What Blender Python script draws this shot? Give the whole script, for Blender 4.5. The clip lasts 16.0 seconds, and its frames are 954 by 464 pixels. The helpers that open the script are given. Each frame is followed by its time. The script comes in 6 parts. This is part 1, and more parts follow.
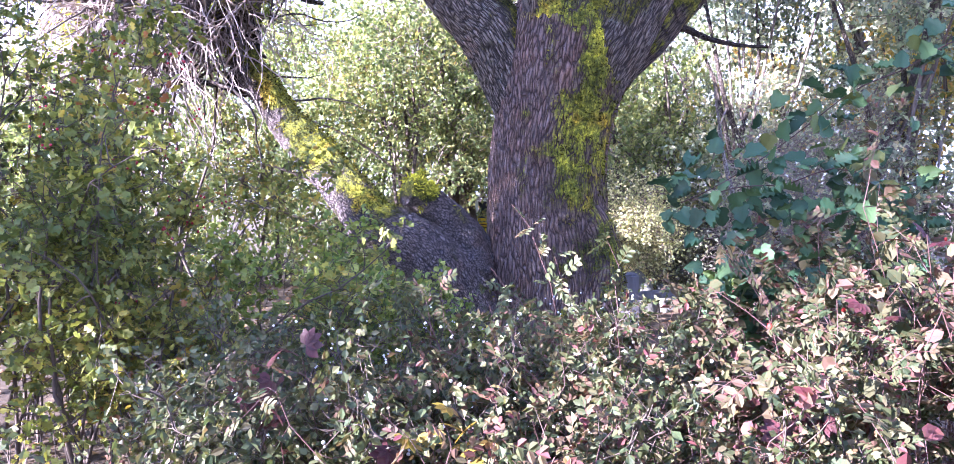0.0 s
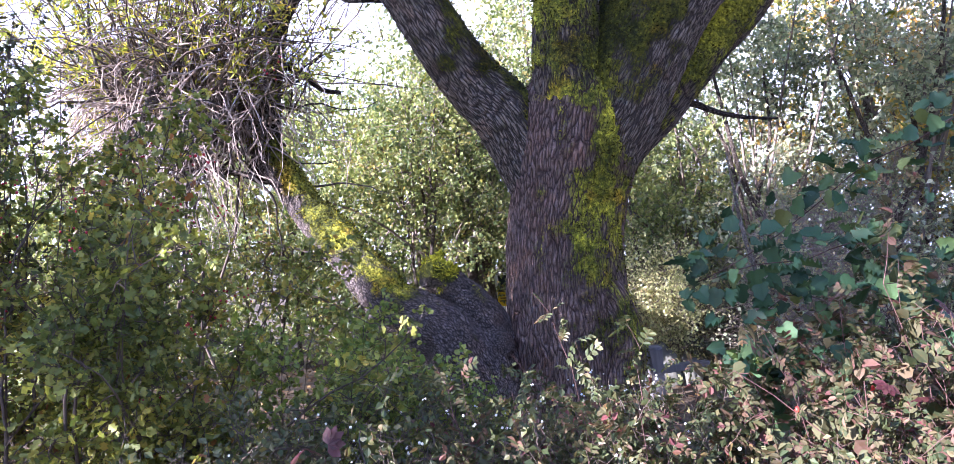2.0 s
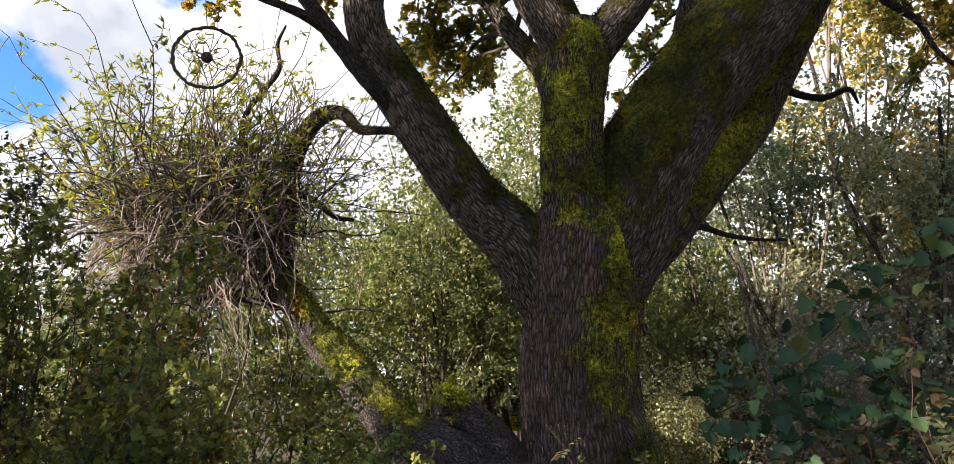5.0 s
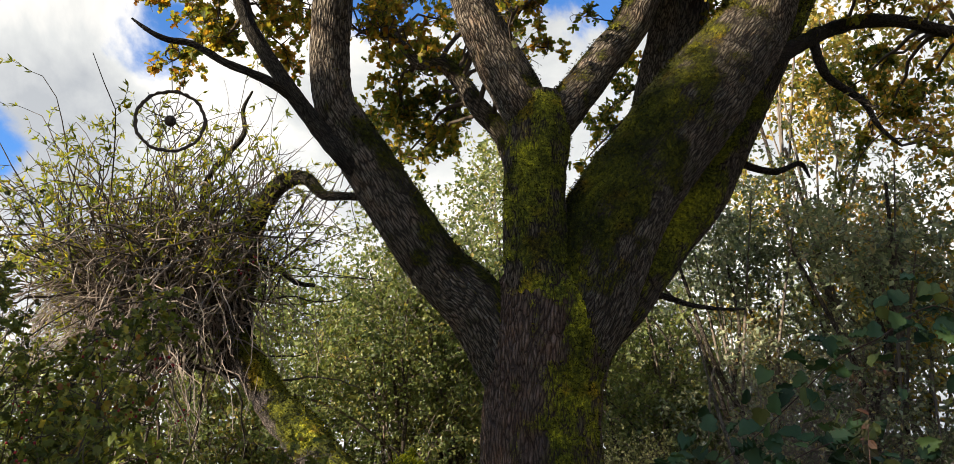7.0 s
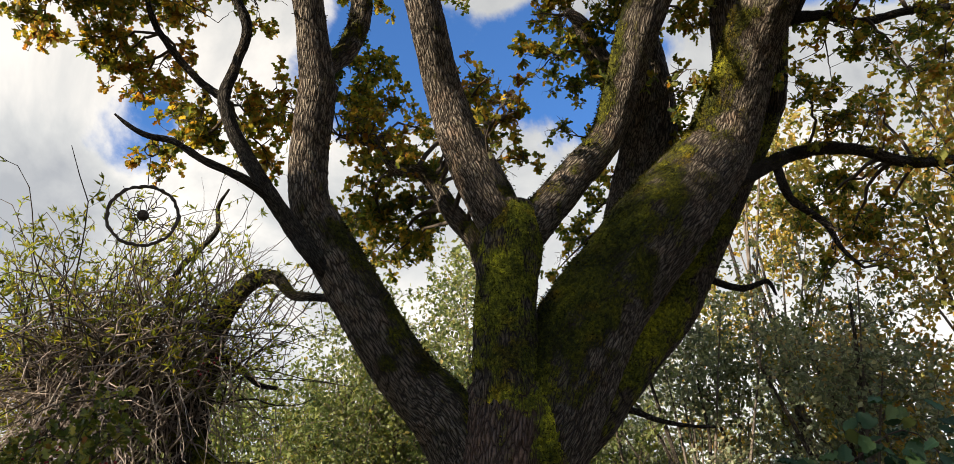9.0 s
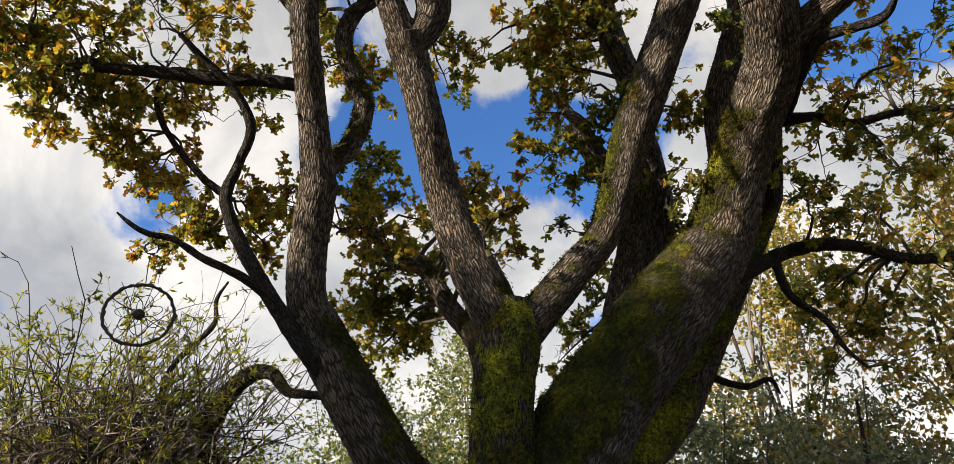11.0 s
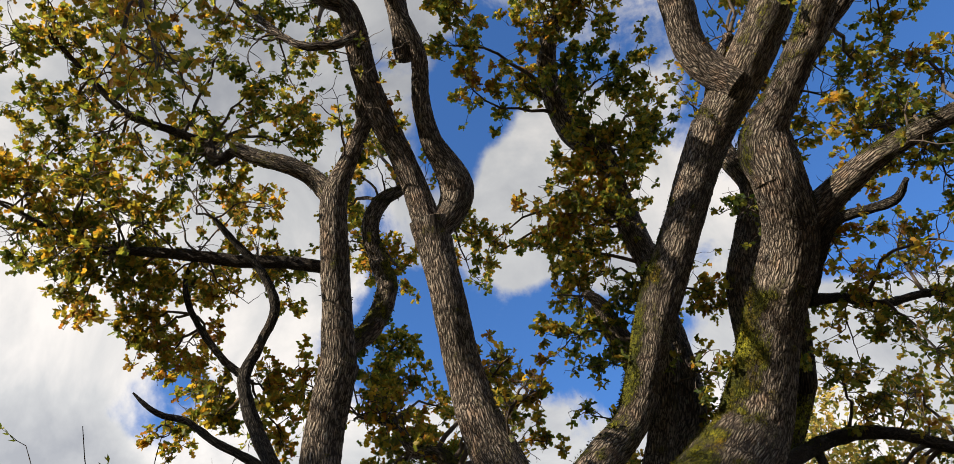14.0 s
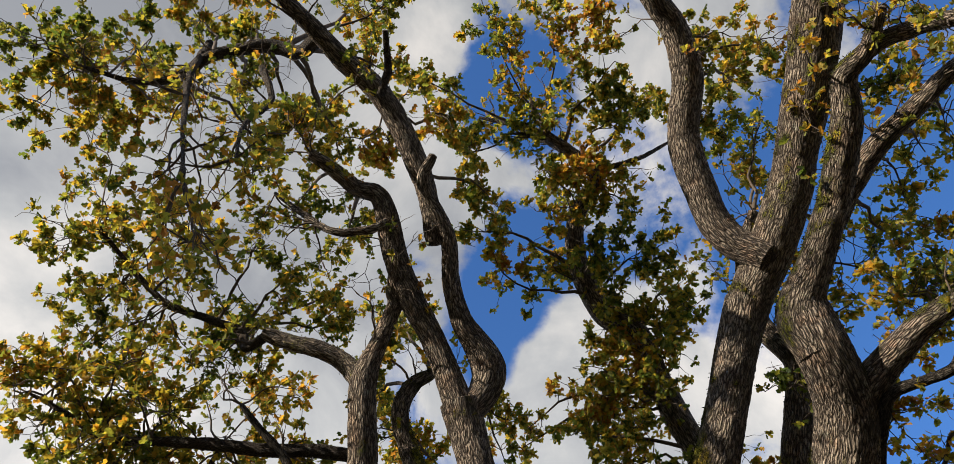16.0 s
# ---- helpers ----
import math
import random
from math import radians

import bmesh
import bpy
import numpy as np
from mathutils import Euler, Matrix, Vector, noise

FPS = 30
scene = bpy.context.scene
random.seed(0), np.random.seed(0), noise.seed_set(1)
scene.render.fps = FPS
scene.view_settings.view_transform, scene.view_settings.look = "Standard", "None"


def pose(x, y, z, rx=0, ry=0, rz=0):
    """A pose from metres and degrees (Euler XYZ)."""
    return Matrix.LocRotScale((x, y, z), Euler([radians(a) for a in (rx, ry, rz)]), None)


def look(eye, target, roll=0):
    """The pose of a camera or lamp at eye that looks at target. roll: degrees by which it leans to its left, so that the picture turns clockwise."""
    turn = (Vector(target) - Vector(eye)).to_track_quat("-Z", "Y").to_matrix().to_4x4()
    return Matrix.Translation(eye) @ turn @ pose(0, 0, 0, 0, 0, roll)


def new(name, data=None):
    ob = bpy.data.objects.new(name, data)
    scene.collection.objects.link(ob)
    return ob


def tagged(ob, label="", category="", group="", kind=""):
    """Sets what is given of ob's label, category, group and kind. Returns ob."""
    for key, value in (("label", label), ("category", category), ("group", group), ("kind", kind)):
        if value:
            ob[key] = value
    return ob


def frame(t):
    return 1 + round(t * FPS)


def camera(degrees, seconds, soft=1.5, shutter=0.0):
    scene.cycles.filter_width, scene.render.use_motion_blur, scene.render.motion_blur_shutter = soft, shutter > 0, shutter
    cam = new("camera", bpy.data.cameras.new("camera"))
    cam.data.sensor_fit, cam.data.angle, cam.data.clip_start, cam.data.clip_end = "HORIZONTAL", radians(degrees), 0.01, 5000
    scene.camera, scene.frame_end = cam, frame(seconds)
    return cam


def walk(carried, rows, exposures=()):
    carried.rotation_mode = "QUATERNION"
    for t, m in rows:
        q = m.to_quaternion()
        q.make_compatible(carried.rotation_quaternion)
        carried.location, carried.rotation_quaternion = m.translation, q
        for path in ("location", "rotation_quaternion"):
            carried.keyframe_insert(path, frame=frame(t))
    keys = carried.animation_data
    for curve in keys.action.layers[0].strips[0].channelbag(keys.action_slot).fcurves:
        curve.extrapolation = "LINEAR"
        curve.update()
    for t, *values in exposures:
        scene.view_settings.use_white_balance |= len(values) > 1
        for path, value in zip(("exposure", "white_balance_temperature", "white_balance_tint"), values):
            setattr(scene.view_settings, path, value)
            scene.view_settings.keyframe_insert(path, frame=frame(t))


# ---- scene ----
cam = camera(66.99, 16.0, soft=0.5)
# seconds, eye x, y, z in metres, heading, tilt and lean in degrees
ROWS = [
    (0, -0.037, 0.040, 1.439, 0.00, -3.00, -0.00),
    (0.5, -0.037, 0.035, 1.452, -0.61, -1.81, 0.04),
    (1, -0.043, 0.036, 1.470, -1.17, -0.21, -0.50),
    (1.5, -0.033, 0.011, 1.497, -1.33, 1.18, -1.15),
    (2, -0.030, 0.010, 1.512, -1.43, 2.63, -1.87),
    (2.5, -0.033, 0.032, 1.528, -1.57, 5.67, -1.67),
    (3, -0.037, 0.010, 1.539, -1.95, 7.48, -1.42),
    (3.5, -0.041, 0.011, 1.562, -2.62, 8.45, -0.76),
    (4, -0.034, 0.013, 1.572, -2.38, 10.16, -1.95),
    (4.2, -0.031, 0.005, 1.570, -2.42, 10.81, -2.19),
    (6.3, -0.042, -0.002, 1.576, 0.37, 13.85, -2.02),
    (6.5, -0.032, 0.000, 1.578, 0.79, 14.63, -1.90),
    (7, -0.021, 0.002, 1.580, 1.25, 17.14, -2.63),
    (7.5, -0.010, 0.007, 1.589, 1.83, 19.76, -2.55),
    (8, -0.010, 0.013, 1.585, 2.13, 22.26, -2.96),
    (8.5, -0.019, 0.002, 1.583, 3.18, 23.86, -2.35),
    (9, -0.014, 0.002, 1.592, 3.90, 25.40, -1.47),
    (9.2, -0.011, -0.005, 1.597, 4.13, 26.12, -2.58),
    (11.3, 0.055, -0.103, 1.775, 3.59, 32.87, -0.96),
    (11.5, 0.053, -0.095, 1.772, 3.39, 33.98, -1.24),
    (12, 0.054, -0.081, 1.770, 3.74, 36.00, -1.18),
    (12.5, 0.049, -0.067, 1.747, 3.73, 38.50, -0.92),
    (13, 0.055, -0.039, 1.736, 3.00, 41.10, -0.60),
    (13.5, 0.050, -0.014, 1.720, 2.55, 43.27, 0.38),
    (14, 0.041, 0.013, 1.688, 1.64, 46.81, 0.19),
    (14.5, 0.046, 0.053, 1.677, 1.19, 49.97, 0.58),
    (15, 0.045, 0.084, 1.662, 0.32, 54.57, 0.93),
    (15.5, 0.062, 0.133, 1.656, -1.13, 58.42, 2.52),
    (16, 0.075, 0.173, 1.645, -3.77, 62.18, 3.25),
]


def held(x, y, z, heading, tilt, lean):
    h, p = radians(heading), radians(tilt)
    way = Vector((math.sin(h) * math.cos(p), math.cos(h) * math.cos(p), math.sin(p)))
    return look((x, y, z), Vector((x, y, z)) + way, lean)


walk(cam, [(t, held(*row)) for t, *row in ROWS],
     exposures=((0, 3.8, 5150, 40), (1.0, 3.6, 5150, 38), (2.0, 3.05, 5350, 33), (3.0, 2.12, 5750, 24), (4.2, 1.72, 6300, 18), (6.5, 1.28, 7100, 9), (9.0, 1.02, 7100, 10), (12.0, 0.92, 7000, 12), (16.0, 0.94, 6950, 11)))

# ---- sky and sun ----
SUN_ELEVATION, SUN_HEADING = 17.5, -120.0  # degrees; heading from +y towards +x
h, e = radians(SUN_HEADING), radians(SUN_ELEVATION)
sun_way = Vector((math.sin(h) * math.cos(e), math.cos(h) * math.cos(e), math.sin(e)))
sun_data = bpy.data.lights.new("sun", "SUN")
sun_data.energy, sun_data.angle, sun_data.color = 5.0, radians(0.6), (1.0, 0.90, 0.74)
sun = new("sun", sun_data)
sun.matrix_world = look(sun_way * 50, (0, 0, 0))


class Nodes:
    """Short hand for building a node tree."""

    def __init__(self, tree):
        self.tree = tree
        tree.nodes.clear()

    def add(self, kind, ins=None, **attrs):
        n = self.tree.nodes.new(kind)
        if "operation" in attrs:
            n.operation = attrs["operation"]
        if "data_type" in attrs:
            n.data_type = attrs["data_type"]
        if "blend_type" in attrs:
            n.blend_type = attrs["blend_type"]
        if "sky_type" in attrs:
            n.sky_type = attrs["sky_type"]
        if "attribute_name" in attrs:
            n.attribute_name = attrs["attribute_name"]
        if "feature" in attrs:
            n.feature = attrs["feature"]
        for k, v in (ins or {}).items():
            s = n.inputs[k]
            if isinstance(v, bpy.types.NodeSocket):
                self.tree.links.new(v, s)
            else:
                s.default_value = v
        return n

    def math(self, op, a, b=0.0, clamp=False):
        n = self.add("ShaderNodeMath", {0: a, 1: b}, operation=op)
        n.use_clamp = clamp
        return n.outputs[0]

    def mix(self, f, a, b, blend="MIX"):
        n = self.add("ShaderNodeMix", {0: f, 6: a, 7: b}, data_type="RGBA", blend_type=blend)
        return n.outputs[2]

    def ramp(self, f, stops):
        n = self.add("ShaderNodeValToRGB", {0: f})
        el = n.color_ramp.elements
        while len(el) < len(stops):
            el.new(0.5)
        for x, (p, c) in zip(el, stops):
            x.position, x.color = p, (*c, 1) if len(c) == 3 else c
        return n.outputs[0]

    def noise(self, vec, scale, detail=4.0, rough=0.55, distort=0.0):
        n = self.add("ShaderNodeTexNoise", {"Scale": scale, "Detail": detail, "Roughness": rough, "Distortion": distort})
        if vec is not None:
            self.tree.links.new(vec, n.inputs["Vector"])
        return n.outputs[0]

    def smooth(self, v, lo, hi):
        n = self.add("ShaderNodeMapRange", {"Value": v, "From Min": lo, "From Max": hi})
        n.interpolation_type = "SMOOTHSTEP"
        return n.outputs[0]


world = bpy.data.worlds.new("sky")
scene.world = world
world.use_nodes = True
N = Nodes(world.node_tree)
sky = N.add("ShaderNodeTexSky", sky_type="NISHITA")
sky.sun_disc, sky.sun_elevation, sky.sun_rotation = False, radians(SUN_ELEVATION), radians(SUN_HEADING)
sky.altitude, sky.ozone_density = 50, 1.6
blue = N.mix(1.0, sky.outputs[0], (0.098, 0.188, 0.315, 1), "MULTIPLY")
way = N.add("ShaderNodeTexCoord").outputs["Generated"]
puffs = N.noise(way, 3.4, 10.0, 0.58, 0.35)
wisps = N.noise(way, 9.0, 6.0, 0.6, 0.2)
cover = N.math("ADD", puffs, N.math("MULTIPLY", N.math("SUBTRACT", wisps, 0.5), 0.26))
# wide openings in the cloud: direction and reach
HOLES = [((-0.008, 0.755, 0.655), 0.08, 0.14), ((0.003, 0.586, 0.81), 0.09, 0.20), ((-0.069, 0.80, 0.60), 0.11, 0.22), ((0.02, 0.509, 0.859), 0.10, 0.24),
         ((0.004, 0.275, 0.962), 0.11, 0.22), ((0.51, 0.58, 0.631), 0.13, 0.24), ((0.50, 0.545, 0.68), 0.12, 0.24), ((0.51, 0.337, 0.791), 0.12, 0.2),
         ((-0.365, 0.782, 0.505), 0.09, 0.42), ((-0.55, 0.75, 0.37), 0.09, 0.30), ((0.13, 0.772, 0.62), 0.08, 0.22), ((0.25, 0.765, 0.595), 0.09, 0.2)]
for d, reach, amount in HOLES:
    far = N.add("ShaderNodeVectorMath", {0: way, 1: Vector(d).normalized()}, operation="DISTANCE").outputs["Value"]
    cover = N.math("SUBTRACT", cover, N.math("MULTIPLY", N.smooth(far, reach * 1.3, reach * 0.3), amount))
BANKS = [((-0.45, 0.67, 0.60), 0.36, 0.16), ((-0.40, 0.82, 0.42), 0.22, 0.16), ((0.075, 0.66, 0.75), 0.10, 0.20), ((0.066, 0.591, 0.804), 0.07, 0.20), ((0.533, 0.66, 0.53), 0.12, 0.2),
         ((0.50, 0.69, 0.52), 0.24, 0.30), ((0.48, 0.80, 0.36), 0.25, 0.3), ((0.30, 0.80, 0.52), 0.14, 0.12), ((0.03, 0.88, 0.46), 0.22, 0.14), ((-0.45, 0.25, 0.86), 0.36, 0.3), ((-0.10, 0.22, 0.97), 0.08, 0.14), ((-0.27, 0.88, 0.40), 0.24, 0.15)]
for d, reach, amount in BANKS:
    far = N.add("ShaderNodeVectorMath", {0: way, 1: Vector(d).normalized()}, operation="DISTANCE").outputs["Value"]
    cover = N.math("ADD", cover, N.math("MULTIPLY", N.smooth(far, reach * 1.2, reach * 0.3), amount))
low_bank = N.smooth(N.add("ShaderNodeSeparateXYZ", {0: way}).outputs[2], 0.36, 0.16)
cover = N.math("ADD", cover, N.math("MULTIPLY", low_bank, 0.3))
cloud_shade = N.noise(way, 4.2, 8.0, 0.56, 0.4)
# a flat grey sheet high up, a sunlit bank below it
for d, reach, amount in (((-0.50, 0.25, 0.83), 0.40, -0.10), ((-0.06, 0.22, 0.97), 0.20, -0.06), ((-0.42, 0.60, 0.68), 0.30, 0.09), ((0.07, 0.64, 0.76), 0.14, 0.05)):
    far = N.add("ShaderNodeVectorMath", {0: way, 1: Vector(d).normalized()}, operation="DISTANCE").outputs["Value"]
    cloud_shade = N.math("ADD", cloud_shade, N.math("MULTIPLY", N.smooth(far, reach * 1.2, reach * 0.4), amount))
high = N.add("ShaderNodeMapRange", {"Value": N.add("ShaderNodeSeparateXYZ", {0: way}).outputs[2], "From Min": 0.25, "From Max": 0.9, "To Min": 1.35, "To Max": 0.85}).outputs[0]
cloud = N.ramp(cloud_shade, [(0.34, (0.42, 0.46, 0.53)), (0.50, (0.64, 0.68, 0.73)), (0.66, (0.98, 0.98, 0.99))])
cloud = N.mix(1.0, cloud, N.add("ShaderNodeCombineColor", {0: high, 1: high, 2: high}).outputs[0], "MULTIPLY")
mask = N.smooth(cover, 0.42, 0.55)
sheet = N.mix(mask, blue, cloud)
shader = N.add("ShaderNodeBackground", {"Color": sheet, "Strength": 0.47})
out = N.add("ShaderNodeOutputWorld", {"Surface": shader.outputs[0]})


# ---- materials ----
def material(name):
    m = bpy.data.materials.new(name)
    m.use_nodes = True
    return m, Nodes(m.node_tree)


def finish(n, surface, mat):
    n.add("ShaderNodeOutputMaterial", {"Surface": surface})
    return mat


def bark(name, dark, light, moss_gain=1.0, scale=1.0, lichen=0.25, moss_tone=0.5, run=0.16):
    """Furrowed bark that runs along the limb (skin: round the limb and along it, in metres), with moss where the mesh carries it."""
    m, n = material(name)
    skin = n.add("ShaderNodeAttribute", attribute_name="skin").outputs["Vector"]
    obj = n.add("ShaderNodeTexCoord").outputs["Object"]
    warp = n.add("ShaderNodeTexNoise", {"Vector": skin, "Scale": 5.0 * scale, "Detail": 3.0})
    off = n.add("ShaderNodeVectorMath", {0: warp.outputs["Color"], 1: (0.050, 0.050, 0.02)}, operation="MULTIPLY").outputs[0]
    st = n.add("ShaderNodeVectorMath", {0: n.add("ShaderNodeVectorMath", {0: skin, 1: (1.0, 1.0, run)}, operation="MULTIPLY").outputs[0], 1: off}, operation="ADD").outputs[0]
    plate = n.add("ShaderNodeTexVoronoi", {"Vector": st, "Scale": 46.0 * scale}, feature="DISTANCE_TO_EDGE").outputs["Distance"]
    small = n.add("ShaderNodeTexVoronoi", {"Vector": st, "Scale": 98.0 * scale}, feature="DISTANCE_TO_EDGE").outputs["Distance"]
    ridge = n.math("MULTIPLY", n.smooth(plate, 0.0, 0.115), n.math("ADD", 0.55, n.math("MULTIPLY", n.smooth(small, 0.0, 0.13), 0.45)))
    swell = n.smooth(plate, 0.0, 0.34)
    crack = n.smooth(n.noise(n.add("ShaderNodeVectorMath", {0: skin, 1: (0.7, 0.7, 1.5)}, operation="MULTIPLY").outputs[0], 30.0 * scale, 3.0), 0.56, 0.66)
    ridge = n.math("MULTIPLY", ridge, n.math("SUBTRACT", 1.0, n.math("MULTIPLY", crack, 0.32)))
    fine = n.noise(obj, 75.0, 5.0, 0.7)
    wide = n.noise(obj, 2.2, 4.0, 0.6)
    height = n.add("ShaderNodeAttribute", attribute_name="ridge").outputs["Fac"]
    tone = n.math("ADD", n.math("ADD", n.math("MULTIPLY", ridge, 0.40), n.math("MULTIPLY", swell, 0.22)), n.math("MULTIPLY", fine, 0.34))
    tone = n.math("ADD", tone, n.math("MULTIPLY", n.math("SUBTRACT", wide, 0.5), 0.35))
    tone = n.math("ADD", tone, n.math("MULTIPLY", height, 0.12))
    col = n.ramp(tone, [(0.20, tuple(c * 0.45 for c in dark)), (0.52, dark), (0.98, light)])
    rusty = n.smooth(n.noise(obj, 4.3, 4.0, 0.6), 0.50, 0.68)
    col = n.mix(n.math("MULTIPLY", rusty, 0.35), col, n.mix(1.0, col, (1.25, 0.88, 0.66, 1), "MULTIPLY"))
    spots = n.math("MULTIPLY", n.smooth(n.noise(obj, 11.0, 7.0, 0.75), 0.585, 0.64), n.smooth(ridge, 0.15, 0.6))
    col = n.mix(n.math("MULTIPLY", spots, lichen), col, (0.44, 0.45, 0.38, 1))
    moss_a = n.add("ShaderNodeAttribute", attribute_name="moss").outputs["Fac"]
    streak = n.noise(n.add("ShaderNodeVectorMath", {0: skin, 1: (1.0, 1.0, 0.35)}, operation="MULTIPLY").outputs[0], 9.0, 6.0, 0.7, 0.4)
    patch = n.noise(obj, 4.5, 5.0, 0.65, 0.3)
    f = n.math("ADD", n.math("MULTIPLY", moss_a, moss_gain), n.math("MULTIPLY", n.math("SUBTRACT", patch, 0.5), 0.8))
    f = n.math("ADD", f, n.math("MULTIPLY", n.math("SUBTRACT", streak, 0.5), 1.4))
    f = n.math("SUBTRACT", f, n.math("MULTIPLY", n.math("SUBTRACT", 1.0, ridge), 0.5))
    f = n.math("MULTIPLY", n.smooth(f, 0.10, 0.58), n.smooth(moss_a, 0.02, 0.35))
    lumps = n.noise(obj, 10.0, 4.0, 0.65, 0.4)
    fuzz = n.noise(obj, 120.0, 4.0, 0.75)
    tuft = n.noise(obj, 26.0, 4.0, 0.7)
    mt = n.math("ADD", n.math("MULTIPLY", fuzz, 0.40), n.math("ADD", n.math("MULTIPLY", tuft, 0.45), n.math("MULTIPLY", n.noise(obj, 2.3, 4.0), 0.45)))
    mosscol = n.ramp(mt, [(0.50, (0.004, 0.005, 0.002)), (0.60, (0.024, 0.028, 0.004)), (0.70, (0.085, 0.086, 0.008)), (0.82, (0.28, 0.26, 0.016))])
    mosscol = n.mix(1.0, mosscol, (moss_tone, moss_tone, moss_tone, 1), "MULTIPLY")
    rust = n.smooth(n.noise(obj, 2.6, 5.0), 0.54, 0.68)
    mosscol = n.mix(n.math("MULTIPLY", rust, 0.6), mosscol, n.mix(1.0, mosscol, (1.5, 0.85, 0.7, 1), "MULTIPLY"))
    col = n.mix(f, col, mosscol)
    bumph = n.math("ADD", n.math("MULTIPLY", n.math("ADD", n.math("MULTIPLY", ridge, 0.5), swell), n.math("SUBTRACT", 1.0, n.math("MULTIPLY", f, 0.6))), n.math("MULTIPLY", fine, 0.35))
    bumph = n.math("ADD", bumph, n.math("MULTIPLY", n.math("ADD", n.math("ADD", n.math("MULTIPLY", fuzz, 0.6), n.math("MULTIPLY", tuft, 1.6)), n.math("MULTIPLY", lumps, 3.5)), f))
    b = n.add("ShaderNodeBump", {"Height": bumph, "Strength": 1.0, "Distance": 0.026 / scale})
    p = n.add("ShaderNodeBsdfPrincipled", {"Base Color": col, "Roughness": 0.9, "Specular IOR Level": 0.2, "Normal": b.outputs[0]})
    return finish(n, p.outputs[0], m)


def leafage(name, stops, through_light=0.45, patch_scale=0.9, patch=0.35, rough=0.5, gloss=0.35, per_object=False):
    """Leaves: each leaf its own colour from the ramp, drifting in patches; light shines through."""
    m, n = material(name)
    geo = n.add("ShaderNodeNewGeometry")
    obj = n.add("ShaderNodeTexCoord").outputs["Object"]
    isl = n.add("ShaderNodeObjectInfo").outputs["Random"] if per_object else geo.outputs["Random Per Island"]
    drift = n.math("MULTIPLY", n.math("SUBTRACT", n.noise(obj, patch_scale, 3.0), 0.5), patch * 4)
    k = n.math("ADD", n.math("ADD", n.math("MULTIPLY", n.math("SUBTRACT", isl, 0.5), 1.0 - patch * 0.5), 0.5), drift, clamp=True)
    col = n.ramp(k, stops)
    mott = n.noise(obj, 55.0, 4.0, 0.6)
    col = n.mix(n.math("MULTIPLY", n.smooth(mott, 0.48, 0.72), 0.45), col, (0.10, 0.06, 0.02, 1))
    value = n.math("ADD", 0.68, n.math("MULTIPLY", n.math("FRACT", n.math("MULTIPLY", isl, 37.7)), 0.50))
    col = n.mix(1.0, col, n.add("ShaderNodeCombineColor", {0: value, 1: value, 2: value}).outputs[0], "MULTIPLY")
    b = n.add("ShaderNodeBump", {"Height": mott, "Strength": 0.35, "Distance": 0.004})
    p = n.add("ShaderNodeBsdfPrincipled", {"Base Color": col, "Roughness": rough, "Specular IOR Level": gloss, "Normal": b.outputs[0]})
    warm = n.mix(1.0, col, (1.18, 1.12, 0.66, 1), "MULTIPLY")
    tr = n.add("ShaderNodeBsdfTranslucent", {"Color": warm, "Normal": b.outputs[0]})
    mixer = n.add("ShaderNodeMixShader", {0: through_light, 1: p.outputs[0], 2: tr.outputs[0]})
    return finish(n, mixer.outputs[0], m)


def plain(name, a, b_, scale=12.0, rough=0.8, bump=0.4, metal=0.0, stretch=(1, 1, 1), dist=0.004):
    m, n = material(name)
    obj = n.add("ShaderNodeTexCoord").outputs["Object"]
    v = n.add("ShaderNodeVectorMath", {0: obj, 1: stretch}, operation="MULTIPLY").outputs[0]
    f = n.noise(v, scale, 6.0, 0.65)
    g = n.noise(v, scale * 0.17, 4.0, 0.6)
    col = n.ramp(n.math("ADD", n.math("MULTIPLY", f, 0.6), n.math("MULTIPLY", g, 0.4)), [(0.3, a), (0.7, b_)])
    bm = n.add("ShaderNodeBump", {"Height": f, "Strength": bump, "Distance": dist})
    p = n.add("ShaderNodeBsdfPrincipled", {"Base Color": col, "Roughness": rough, "Metallic": metal, "Specular IOR Level": 0.3, "Normal": bm.outputs[0]})
    return finish(n, p.outputs[0], m)


BARK = bark("oak_bark", (0.075, 0.060, 0.050), (0.42, 0.35, 0.285), lichen=0.4, moss_tone=1.4)
BARK_MOSS = bark("mossy_limb_bark", (0.065, 0.05, 0.042), (0.34, 0.275, 0.22), 1.1, 1.0, 0.2, 4.0)
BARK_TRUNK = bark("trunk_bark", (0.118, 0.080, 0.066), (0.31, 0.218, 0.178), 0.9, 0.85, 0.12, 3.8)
BARK_DEAD = bark("dead_bark", (0.025, 0.021, 0.018), (0.12, 0.105, 0.09), 0.9, 1.5)
BARK_LOG = bark("log_bark", (0.085, 0.070, 0.066), (0.27, 0.225, 0.21), 1.2, 1.25, 0.15, 2.6, 0.42)
BARK_THIN = bark("thin_bark", (0.03, 0.024, 0.02), (0.125, 0.10, 0.085), 0.6, 2.2)
PALE_WOOD = plain("bare_grey_wood", (0.30, 0.27, 0.24), (0.60, 0.56, 0.50), 30.0, 0.8, 0.5, stretch=(1, 1, 0.2))
